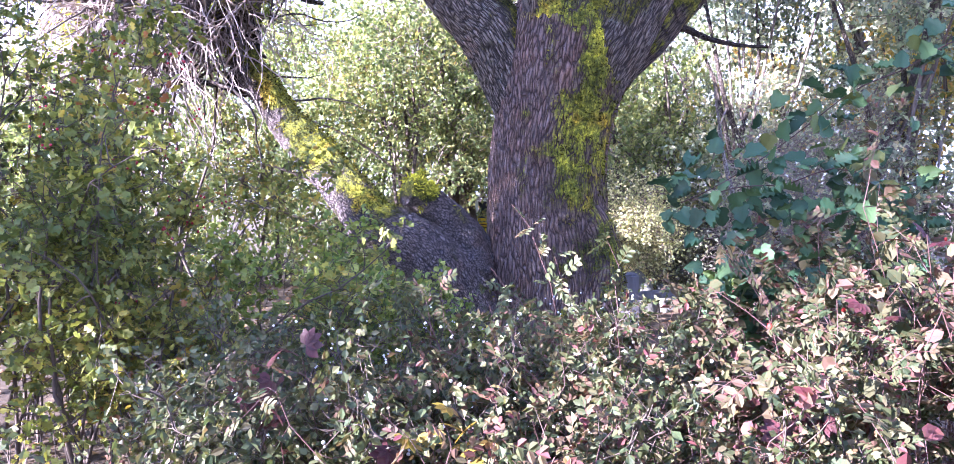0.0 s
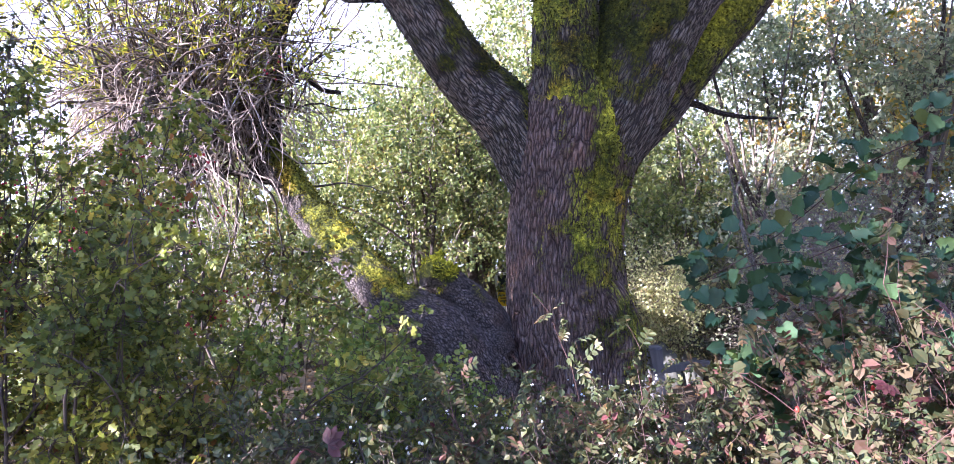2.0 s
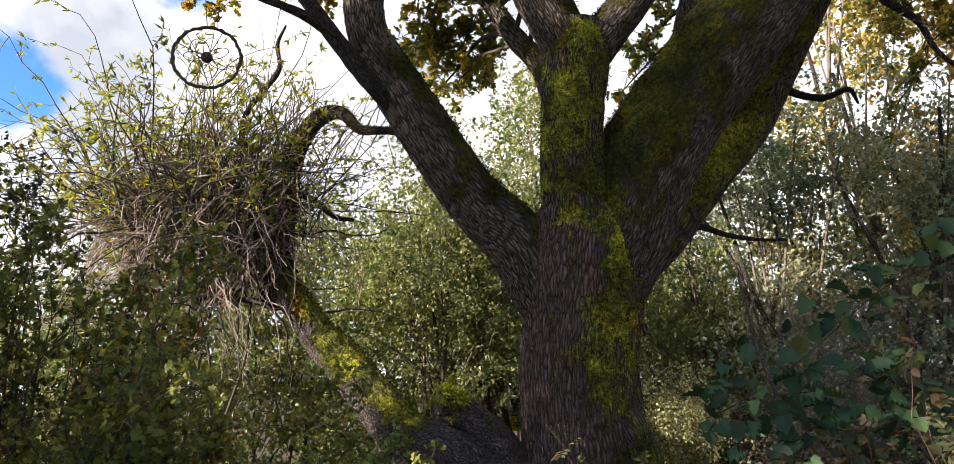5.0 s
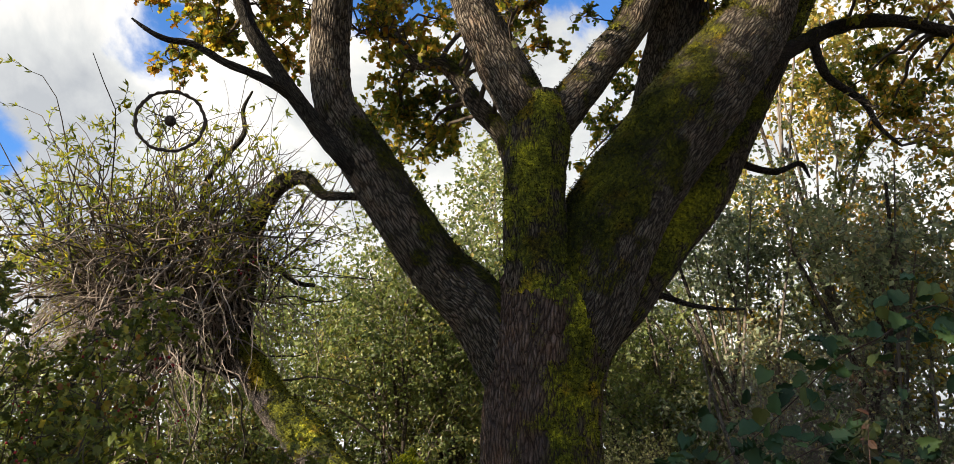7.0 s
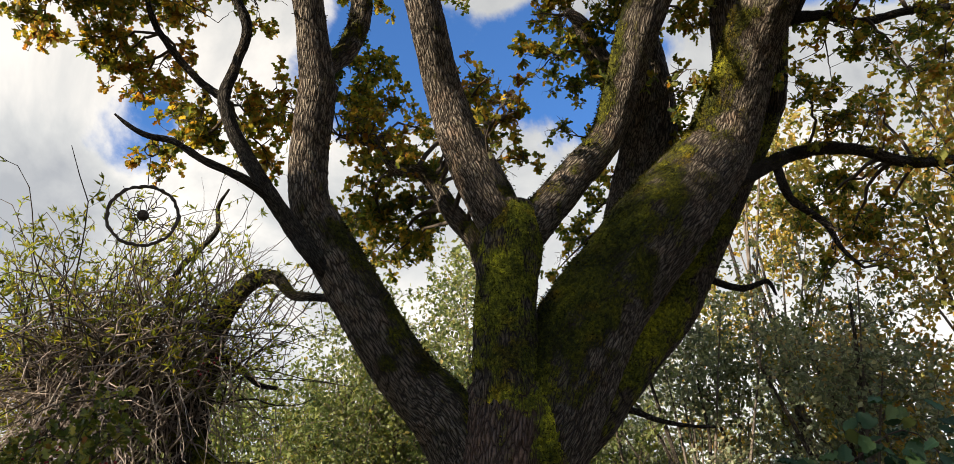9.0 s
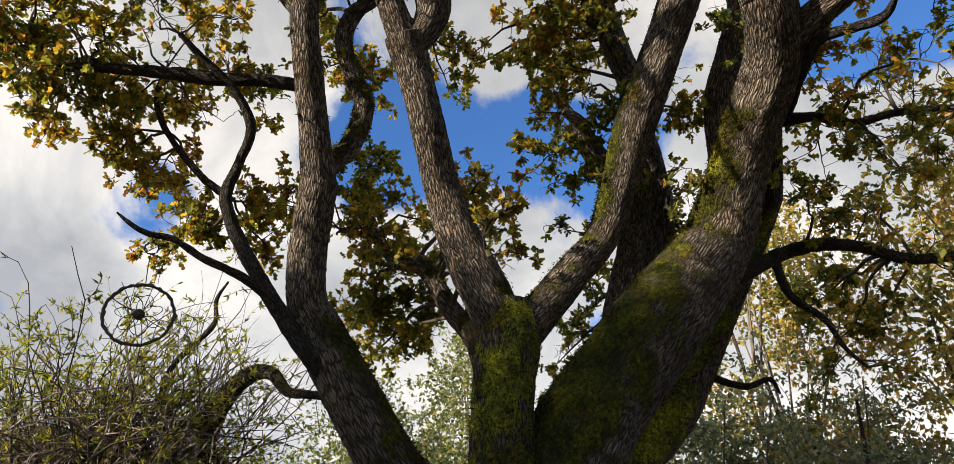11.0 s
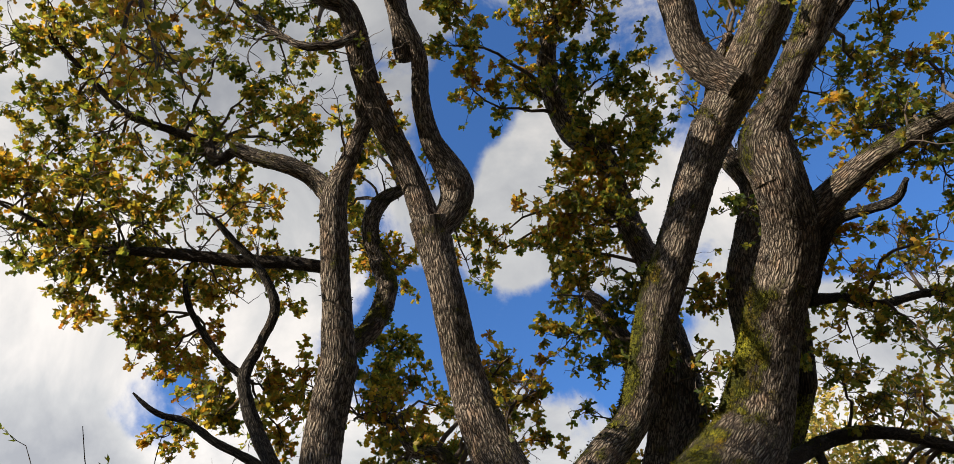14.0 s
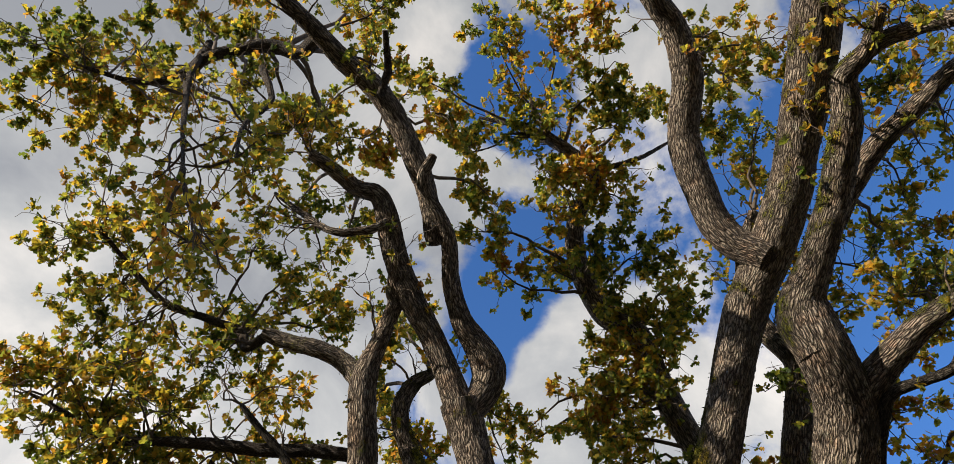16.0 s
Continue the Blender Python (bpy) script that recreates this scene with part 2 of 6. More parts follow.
TWIG = plain("twig_bark", (0.035, 0.027, 0.022), (0.11, 0.085, 0.068), 40.0, 0.85)
TWIG_GREY = plain("grey_twigs", (0.06, 0.045, 0.04), (0.18, 0.14, 0.12), 30.0, 0.85)
TWIG_PALE = plain("pale_dry_twigs", (0.13, 0.10, 0.085), (0.42, 0.35, 0.30), 22.0, 0.85)
CANE = plain("reddish_canes", (0.045, 0.024, 0.022), (0.11, 0.06, 0.052), 25.0, 0.6)
OAK_LEAF = leafage("oak_leaves", [(0.0, (0.055, 0.095, 0.026)), (0.24, (0.125, 0.17, 0.04)), (0.48, (0.27, 0.27, 0.055)), (0.68, (0.44, 0.34, 0.055)), (0.88, (0.52, 0.28, 0.05)), (1.0, (0.33, 0.14, 0.04))], 0.66, 0.75, 0.42)
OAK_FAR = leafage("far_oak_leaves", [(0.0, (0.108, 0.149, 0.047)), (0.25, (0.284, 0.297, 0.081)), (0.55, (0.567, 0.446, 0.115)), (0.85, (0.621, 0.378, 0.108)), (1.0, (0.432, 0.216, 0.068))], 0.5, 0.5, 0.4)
HAW_LEAF = leafage("hawthorn_leaves", [(0.0, (0.070, 0.104, 0.027)), (0.40, (0.165, 0.202, 0.045)), (0.76, (0.292, 0.301, 0.066)), (0.92, (0.413, 0.338, 0.066)), (1.0, (0.263, 0.113, 0.042))], 0.45, 1.2, 0.32)
WOOD_LEAF = leafage("thicket_leaves", [(0.0, (0.075, 0.115, 0.045)), (0.5, (0.18, 0.235, 0.085)), (0.85, (0.36, 0.39, 0.155)), (1.0, (0.42, 0.33, 0.11))], 0.5, 0.45, 0.3, 0.4, 0.5)
DARK_LEAF = leafage("dark_woodland_leaves", [(0.0, (0.108, 0.156, 0.102)), (0.5, (0.288, 0.348, 0.228)), (0.85, (0.552, 0.576, 0.408)), (1.0, (0.552, 0.42, 0.228))], 0.48, 0.4, 0.3, 0.35, 0.6)
WILLOW_LEAF = leafage("willow_leaves", [(0.0, (0.135, 0.189, 0.034)), (0.6, (0.297, 0.338, 0.054)), (1.0, (0.513, 0.405, 0.041))], 0.55, 2.0, 0.2)
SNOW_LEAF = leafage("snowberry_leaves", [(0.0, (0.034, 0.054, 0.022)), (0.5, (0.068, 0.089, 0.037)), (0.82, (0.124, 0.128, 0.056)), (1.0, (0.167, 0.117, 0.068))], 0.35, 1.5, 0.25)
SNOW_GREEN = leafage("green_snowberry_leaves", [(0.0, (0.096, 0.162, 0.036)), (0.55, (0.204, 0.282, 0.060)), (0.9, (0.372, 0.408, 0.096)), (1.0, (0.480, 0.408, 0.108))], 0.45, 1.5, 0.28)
PALE_LEAF = leafage("pale_bush_leaves", [(0.0, (0.2, 0.24, 0.1)), (0.5, (0.42, 0.44, 0.21)), (0.9, (0.62, 0.6, 0.34)), (1.0, (0.52, 0.4, 0.22))], 0.45, 1.0, 0.25, 0.35, 0.6)
HOLLY_LEAF = leafage("glossy_dark_leaves", [(0.0, (0.02, 0.03, 0.014)), (0.7, (0.05, 0.065, 0.03)), (1.0, (0.12, 0.10, 0.05))], 0.2, 1.0, 0.2, 0.3, 0.6)
DULL_LEAF = leafage("dull_sprig_leaves", [(0.0, (0.03, 0.045, 0.02)), (0.7, (0.08, 0.09, 0.035)), (1.0, (0.16, 0.08, 0.04))], 0.35, 1.2, 0.2)
ROSE_LEAF = leafage("rose_leaves", [(0.0, (0.025, 0.043, 0.019)), (0.35, (0.064, 0.075, 0.034)), (0.58, (0.111, 0.098, 0.055)), (0.78, (0.128, 0.081, 0.06)), (0.9, (0.111, 0.034, 0.043)), (1.0, (0.17, 0.128, 0.051))], 0.35, 1.6, 0.30, 0.6, 0.15)
BRAMBLE_LEAF = leafage("bramble_leaves", [(0.0, (0.02, 0.061, 0.034)), (0.55, (0.044, 0.109, 0.054)), (0.88, (0.085, 0.162, 0.061)), (1.0, (0.204, 0.221, 0.068))], 0.3, 2.5, 0.0, 0.55, 0.3, True)
RED_LEAF = leafage("crimson_leaves", [(0.0, (0.038, 0.009, 0.013)), (0.6, (0.067, 0.017, 0.023)), (1.0, (0.076, 0.042, 0.034))], 0.4, 3.0, 0.2)
YELLOW_LEAF = leafage("yellow_leaves", [(0.0, (0.156, 0.12, 0.018)), (0.6, (0.24, 0.186, 0.024)), (1.0, (0.192, 0.108, 0.048))], 0.45, 3.0, 0.2)
LITTER = leafage("fallen_leaves", [(0.0, (0.05, 0.03, 0.015)), (0.6, (0.15, 0.08, 0.035)), (1.0, (0.28, 0.18, 0.06))], 0.1, 2.0, 0.3, 0.8)
# moss for the log's cap, its colour raised to stand in for direct sun
MOSS_SUN_PAINTED = leafage("sun_painted_cap_moss", [(0.0, (0.150, 0.163, 0.015)), (0.5, (0.425, 0.438, 0.031)), (1.0, (0.775, 0.750, 0.075))], 0.35, 2.0, 0.3, 0.9, 0.1)
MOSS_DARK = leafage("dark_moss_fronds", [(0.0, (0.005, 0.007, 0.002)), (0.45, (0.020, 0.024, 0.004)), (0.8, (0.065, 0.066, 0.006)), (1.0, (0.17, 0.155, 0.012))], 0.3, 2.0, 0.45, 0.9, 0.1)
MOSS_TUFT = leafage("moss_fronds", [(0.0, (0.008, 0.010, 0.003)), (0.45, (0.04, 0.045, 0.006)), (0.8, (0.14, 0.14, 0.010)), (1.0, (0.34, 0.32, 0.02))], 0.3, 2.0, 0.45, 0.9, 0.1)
SOIL = plain("woodland_soil", (0.028, 0.02, 0.013), (0.10, 0.07, 0.04), 9.0, 0.95, 0.9, dist=0.03)
STONE = plain("weathered_boulder", (0.045, 0.048, 0.038), (0.15, 0.15, 0.13), 6.0, 0.9, 0.7, dist=0.02)
GREY_TIMBER = plain("weathered_grey_timber", (0.035, 0.034, 0.037), (0.125, 0.123, 0.127), 18.0, 0.9, 0.6, stretch=(1, 1, 0.15))
HIP = plain("rose_hip_skin", (0.42, 0.02, 0.015), (0.62, 0.05, 0.03), 20.0, 0.3, 0.1)
HAW = plain("dark_red_berries", (0.16, 0.01, 0.02), (0.30, 0.02, 0.03), 20.0, 0.35, 0.1)
SNOW = plain("white_berries", (0.70, 0.69, 0.62), (0.85, 0.84, 0.80), 20.0, 0.5, 0.1)
SIGN_YELLOW = plain("yellow_sign_paint", (0.75, 0.48, 0.01), (0.85, 0.58, 0.02), 14.0, 0.4, 0.1)
WIRE = plain("rusty_wire", (0.03, 0.02, 0.016), (0.10, 0.055, 0.035), 60.0, 0.7, 0.3, 0.4)

# ---- mesh tools ----
rng = np.random.default_rng(7)


def hash3(i, seed):
    n = (i[..., 0] * 73856093) ^ (i[..., 1] * 19349663) ^ (i[..., 2] * 83492791) ^ (seed * 2654435761)
    n = (n ^ (n >> 13)) * 1274126177 & 0x7FFFFFFF
    return ((n ^ (n >> 16)) & 0xFFFF) / 65535.0


def vnoise(p, seed=0):
    """Smooth value noise, 0 to 1, for an array of points."""
    p = np.asarray(p, float)
    i = np.floor(p).astype(np.int64)
    f = p - i
    f = f * f * (3 - 2 * f)
    total = 0
    for dx in (0, 1):
        for dy in (0, 1):
            for dz in (0, 1):
                w = (f[..., 0] if dx else 1 - f[..., 0]) * (f[..., 1] if dy else 1 - f[..., 1]) * (f[..., 2] if dz else 1 - f[..., 2])
                total = total + w * hash3(i + np.array([dx, dy, dz]), seed)
    return total


def unit(v):
    return v / np.maximum(np.linalg.norm(v, axis=-1, keepdims=True), 1e-9)


def spline(points, step):
    """A smooth line through (x, y, z, r) rows, sampled about every step metres."""
    p = np.asarray(points, float)
    if len(p) == 2:
        k = max(2, int(np.linalg.norm(p[1, :3] - p[0, :3]) / step) + 1)
        return p[0] + (p[1] - p[0]) * np.linspace(0, 1, k)[:, None]
    q = np.vstack([2 * p[0] - p[1], p, 2 * p[-1] - p[-2]])
    rows = []
    for k in range(1, len(q) - 2):
        m = max(2, int(np.linalg.norm(q[k + 1, :3] - q[k, :3]) / step))
        t = np.linspace(0, 1, m, endpoint=False)[:, None]
        a, b, c, d = q[k - 1], q[k], q[k + 1], q[k + 2]
        rows.append(0.5 * (2 * b + (c - a) * t + (2 * a - 5 * b + 4 * c - d) * t * t + (3 * b - a - 3 * c + d) * t ** 3))
    rows.append(p[-1:])
    s = np.vstack(rows)
    s[:, 3] = np.maximum(s[:, 3], 0.001)
    return s


def frames_along(c):
    d = unit(np.gradient(c, axis=0))
    side = np.cross(d[0], (0, 1, 0) if abs(d[0][1]) < 0.9 else (1, 0, 0))
    a = np.empty_like(d)
    for k in range(len(d)):
        side = side - d[k] * (side @ d[k])
        side = side / max(np.linalg.norm(side), 1e-9)
        a[k] = side
    return d, a, np.cross(d, a)


class Soup:
    """Collects vertices and faces of many pieces into one mesh."""

    def __init__(self):
        self.v, self.f, self.n, self.extra, self.uv, self.out = [], [], 0, {}, [], []

    def put(self, v, f, uv=None, **extra):
        self.v.append(np.asarray(v, np.float32))
        self.f.append(np.asarray(f, np.int64) + self.n)
        self.n += len(v)
        self.uv.append(np.zeros((len(v), 3)) if uv is None else uv)
        for k, a in extra.items():
            self.extra.setdefault(k, []).append(np.asarray(a, np.float32))

    def mesh(self, name, smooth=True):
        me = bpy.data.meshes.new(name)
        if not self.v:
            return me
        v = np.vstack(self.v)
        loops = np.concatenate([f.ravel() for f in self.f])
        sizes = np.concatenate([np.full(len(f), f.shape[1]) for f in self.f])
        me.vertices.add(len(v))
        me.vertices.foreach_set("co", v.ravel())
        me.loops.add(len(loops))
        me.loops.foreach_set("vertex_index", loops.astype(np.int32))
        me.polygons.add(len(sizes))
        me.polygons.foreach_set("loop_start", (np.cumsum(sizes) - sizes).astype(np.int32))
        me.update(calc_edges=True)
        me.polygons.foreach_set("use_smooth", np.full(len(sizes), smooth))
        if self.extra:
            uv = np.vstack(self.uv)
            me.attributes.new("skin", "FLOAT_VECTOR", "POINT").data.foreach_set("vector", uv.astype(np.float32).ravel())
            for k, a in self.extra.items():
                me.attributes.new(k, "FLOAT", "POINT").data.foreach_set("value", np.concatenate(a))
        me.validate()
        return me


def tube(soup, points, sides=8, step=0.1, moss=None, relief=0.0, seed=0, grain=9.0, cap=True, lump=0.0):
    """A limb along (x, y, z, r) rows, with furrows pressed into its skin and moss marked by side."""
    s = spline(points, step)
    c, r = s[:, :3], s[:, 3]
    d, a, b = frames_along(c)
    along = np.concatenate([[0], np.cumsum(np.linalg.norm(np.diff(c, axis=0), axis=1))])
    ang = np.linspace(0, 2 * np.pi, sides, endpoint=False)
    out = a[:, None] * np.cos(ang)[None, :, None] + b[:, None] * np.sin(ang)[None, :, None]
    rr = np.repeat(r[:, None], sides, 1)
    base = c[:, None] + out * rr[..., None]
    ridge = np.zeros((len(c), sides))
    if lump:
        rr = rr * (1 + lump * (vnoise(base * 2.3 / max(r.max(), 0.05) * 0.35, seed) - 0.5) * 2)
    if relief:
        q = np.stack([np.cos(ang)[None] * rr * grain, np.sin(ang)[None] * rr * grain, np.repeat(along[:, None], sides, 1) * grain * 0.40], -1)
        w = (vnoise(q * 0.7 + 7, seed + 3) - 0.5) * 1.5
        q = q + np.stack([w, w * 0.7, -w], -1)
        n1 = np.abs(2 * vnoise(q, seed + 1) - 1)
        n2 = np.abs(2 * vnoise(q * 2.1, seed + 2) - 1)
        ridge = np.clip(n1 * 1.5, 0, 1) * 0.7 + np.clip(n2 * 1.4, 0, 1) * 0.3
        rr = rr + relief * (ridge - 0.55)
    v = c[:, None] + out * rr[..., None]
    if moss is None:
        mm = np.zeros((len(c), sides))
    else:
        mm = moss(v, out, along / along[-1])
        grainy = 0.6 * vnoise(v * 6.0, seed + 5) + 0.4 * vnoise(v * 14.0, seed + 6)
        mm = np.clip((mm + (grainy - 0.5) * 1.2 - 0.08) / 0.7, 0, 1)
    uv = np.stack([np.cos(ang)[None] * r[:, None], np.sin(ang)[None] * r[:, None], np.repeat(along[:, None], sides, 1)], -1)
    k = np.arange(len(c) - 1)[:, None] * sides + np.arange(sides)[None]
    kn = np.arange(len(c) - 1)[:, None] * sides + (np.arange(sides)[None] + 1) % sides
    f = np.stack([k, kn, kn + sides, k + sides], -1).reshape(-1, 4)
    soup.put(v.reshape(-1, 3), f, uv.reshape(-1, 3), moss=mm.ravel(), ridge=ridge.ravel())
    soup.out.append(out.reshape(-1, 3))
    if cap:
        for end, sgn in ((0, -1), (-1, 1)):
            ring = v[end]
            tip = c[end] + d[end] * sgn * r[end] * 0.35
            o = np.arange(sides)
            tri = np.stack([o, (o + 1) % sides, np.full(sides, sides)], -1)
            if sgn < 0:
                tri = tri[:, ::-1]
            soup.put(np.vstack([ring, tip]), tri, np.vstack([uv[end], uv[end].mean(0) + np.array([0, 0, sgn * r[end]])]), moss=np.append(mm[end], mm[end].mean()), ridge=np.append(ridge[end], 0.5))
    return s


def leaf_shape(stations, fold=0.18, droop=0.12):
    """A leaf along +x: two half blades folded on the midrib, their edge through (distance, half-width) stations."""
    edge = [(t, w, -droop * t + fold * w) for t, w in stations if 0 < t < 1]
    v = [(0, 0, 0), (1, 0, -droop)] + edge + [(x, -y, z) for x, y, z in edge]
    n = len(edge)
    return np.array(v), np.array([[0, 1] + [2 + k for k in reversed(range(n))], [1, 0] + [2 + n + k for k in range(n)]])


OAK_SHAPE = leaf_shape([(0.45, 0.30), (0.60, 0.15), (0.84, 0.28)])
LOBED_SHAPE = leaf_shape([(0, 0.02), (0.34, 0.36), (0.48, 0.17), (0.72, 0.34), (1.0, 0.05)])
OVAL_SHAPE = leaf_shape([(0, 0.02), (0.3, 0.27), (0.65, 0.26), (1.0, 0.02)])
ROUND_SHAPE = leaf_shape([(0, 0.03), (0.28, 0.38), (0.68, 0.38), (1.0, 0.04)])
SLIM_SHAPE = leaf_shape([(0, 0.01), (0.4, 0.10), (1.0, 0.01)])
SMALL_SHAPE = leaf_shape([(0, 0.05), (0.5, 0.36), (1.0, 0.03)])
CHIP_SHAPE = (np.array([(0, 0, 0), (0.45, 0.33, 0.07), (1, 0, -0.1), (0.45, -0.33, 0.07)]), np.array([(0, 2, 1), (0, 3, 2)]))


def leaves(soup, shape, pos, way, size, roll=1.0, up=(0, 0, 1), width=1.0):
    """Leaves at pos, pointing along way, faces mostly towards up, tumbled by roll."""
    if len(pos) == 0:
        return
    V, Fc = shape
    x = unit(way)
    z = unit(np.asarray(up) + rng.normal(0, roll, (len(pos), 3)))
    y = unit(np.cross(z, x))
    z = np.cross(x, y)
    cur = rng.uniform(0.3, 2.4, len(pos))[:, None]
    L = V[None] * np.asarray(size)[:, None, None]
    Lz = L[..., 2] * cur
    v = pos[:, None] + x[:, None] * L[..., :1] + y[:, None] * L[..., 1:2] * width + z[:, None] * Lz[..., None]
    f = Fc[None] + (np.arange(len(pos)) * len(V))[:, None, None]
    soup.put(v.reshape(-1, 3), f.reshape(-1, Fc.shape[1]))


def sticks(soup, lines, sides=3):
    """Many thin tapering twigs, each an array of (x, y, z, r) rows of the same count."""
    if len(lines) == 0:
        return
    P = np.asarray(lines, float)
    c, r = P[..., :3], P[..., 3]
    d = unit(np.gradient(c, axis=1))
    a = unit(np.cross(d, np.array([0.31, 0.52, 0.79])))
    b = np.cross(d, a)
    ang = np.linspace(0, 2 * np.pi, sides, endpoint=False)
    v = c[:, :, None] + (a[:, :, None] * np.cos(ang)[:, None] + b[:, :, None] * np.sin(ang)[:, None]) * r[:, :, None, None]
    n, m = P.shape[:2]
    k = np.arange(m - 1)[:, None] * sides + np.arange(sides)[None]
    kn = np.arange(m - 1)[:, None] * sides + (np.arange(sides)[None] + 1) % sides
    f = np.stack([k, kn, kn + sides, k + sides], -1).reshape(-1, 4)
    f = f[None] + (np.arange(n) * m * sides)[:, None, None]
    soup.put(v.reshape(-1, 3), f.reshape(-1, 4))


def wander(start, way, length, r0, r1, n=6, bend=0.25, lift=0.0):
    """Crooked lines from each start along way; rows of (x, y, z, r)."""
    start, d = np.asarray(start, float), unit(np.asarray(way, float))
    length = np.broadcast_to(length, (len(start),))
    rows = [start]
    for k in range(n - 1):
        d = unit(d + rng.normal(0, bend, d.shape) + np.array([0, 0, lift]))
        rows.append(rows[-1] + d * (length / (n - 1))[:, None])
    c = np.stack(rows, 1)
    t = np.linspace(0, 1, n)[None]
    r = np.broadcast_to(r0, (len(start),))[:, None] * (1 - t) + np.broadcast_to(r1, (len(start),))[:, None] * t
    return np.concatenate([c, r[..., None]], -1)


def part(name, me, mat, parent=None, label="", kind=""):
    ob = new(name, me)
    if not me.materials:
        me.materials.append(mat)
    if parent is not None:
        ob.parent = parent
        ob.matrix_parent_inverse = parent.matrix_world.inverted()
    return tagged(ob, label, kind=kind)


def thing(name, place, label, category, group="", kind=""):
    ob = new(name)
    ob.location = place
    bpy.context.view_layer.update()
    return tagged(ob, label, category, group, kind)


# ---- ground ----
gx = np.concatenate([[-900, -300, -120, -60], np.linspace(-30, 30, 121), [60, 120, 300, 900]])
gy = np.concatenate([[-900, -300, -100, -40], np.linspace(-12, 48, 121), [80, 150, 400, 900]])
X, Y = np.meshgrid(gx, gy, indexing="ij")
Z = (vnoise(np.stack([X * 0.35, Y * 0.35, X * 0], -1), 5) - 0.5) * 0.22 * (np.hypot(X, Y) < 60) - 0.03
Z = Z * np.clip(np.hypot(X, Y) / 2.0, 0.2, 1)
soup = Soup()
k = np.arange(len(gx) - 1)[:, None] * len(gy) + np.arange(len(gy) - 1)[None]
soup.put(np.stack([X, Y, Z], -1).reshape(-1, 3), np.stack([k, k + len(gy), k + len(gy) + 1, k + 1], -1).reshape(-1, 4))
tagged(part("ground", soup.mesh("ground"), SOIL), "dark woodland soil under leaf litter and shrubs", "ground", kind="structure")

# ---- limb lines ----
TRUNK = [(0.56, 6.25, -0.62, 0.76), (0.58, 6.25, -0.07, 0.652), (0.58, 6.25, 0.34, 0.573), (0.59, 6.25, 0.66, 0.537), (0.58, 6.25, 1.08, 0.522), (0.57, 6.25, 1.41, 0.508), (0.58, 6.25, 1.74, 0.499), (0.63, 6.25, 2.1, 0.504), (0.68, 6.25, 2.45, 0.539), (0.75, 6.25, 2.91, 0.494), (0.83, 6.37, 3.49, 0.165)]
LIMB_A = [(0.50, 6.22, 1.95, 0.29), (0.36, 6.25, 2.33, 0.305), (0.11, 6.15, 2.77, 0.294), (-0.16, 6.10, 3.06, 0.259), (-0.39, 6.00, 3.35, 0.242), (-0.64, 5.95, 3.76, 0.240), (-0.85, 5.90, 4.12, 0.231), (-1.03, 5.85, 4.46, 0.200), (-1.11, 5.80, 4.61, 0.186), (-1.15, 5.75, 5.07, 0.177), (-1.06, 5.45, 5.68, 0.181)]
LIMB_A_TOP = [(-1.06, 5.47, 5.62, 0.169), (-1.12, 5.19, 6.12, 0.143), (-1.18, 4.82, 6.63, 0.135), (-1.21, 4.58, 7.00, 0.130), (-1.09, 4.37, 7.33, 0.087), (-0.96, 4.14, 7.68, 0.079), (-1.00, 4.06, 7.73, 0.067), (-0.95, 3.73, 8.00, 0.055)]
BRANCH_A_CUT = [(-1.20, 4.61, 6.95, 0.104), (-1.41, 4.56, 7.22, 0.097), (-1.70, 4.47, 7.33, 0.088), (-2.00, 4.45, 7.42, 0.079), (-2.28, 4.41, 7.51, 0.071)]
BRANCH_A_LEFT = [(-2.25, 4.43, 7.50, 0.059), (-2.49, 4.57, 7.50, 0.051), (-2.65, 4.59, 7.80, 0.049), (-3.03, 4.52, 7.93, 0.043), (-3.46, 4.35, 7.97, 0.036), (-3.94, 4.06, 8.29, 0.029), (-4.33, 3.72, 8.56, 0.019)]
BRANCH_A_MOSS = [(-1.05, 5.46, 5.82, 0.098), (-0.84, 5.57, 6.21, 0.108), (-0.72, 5.52, 6.65, 0.106), (-0.84, 5.49, 7.05, 0.103), (-0.96, 5.34, 7.39, 0.097), (-0.86, 5.22, 7.69, 0.085), (-0.66, 5.18, 7.85, 0.060)]
LIMB_DEAD = [(-0.86, 5.86, 3.92, 0.085), (-1.03, 5.75, 4.10, 0.088), (-1.21, 5.75, 4.33, 0.082), (-1.46, 5.64, 4.67, 0.071), (-1.69, 5.59, 5.03, 0.068), (-1.83, 5.47, 5.30, 0.062), (-1.87, 5.40, 5.51, 0.056), (-1.77, 5.29, 5.78, 0.046), (-1.68, 5.16, 6.00, 0.047), (-1.71, 5.05, 6.16, 0.043), (-1.86, 4.90, 6.36, 0.039), (-2.08, 4.74, 6.51, 0.034), (-2.26, 4.56, 6.63, 0.023)]
BRANCH_DEAD_FORK = [(-1.96, 5.68, 5.66, 0.042), (-2.20, 5.73, 5.87, 0.038), (-2.48, 5.67, 6.16, 0.034), (-2.67, 5.56, 6.42, 0.031), (-2.75, 5.44, 6.67, 0.027), (-2.71, 5.40, 7.01, 0.020)]
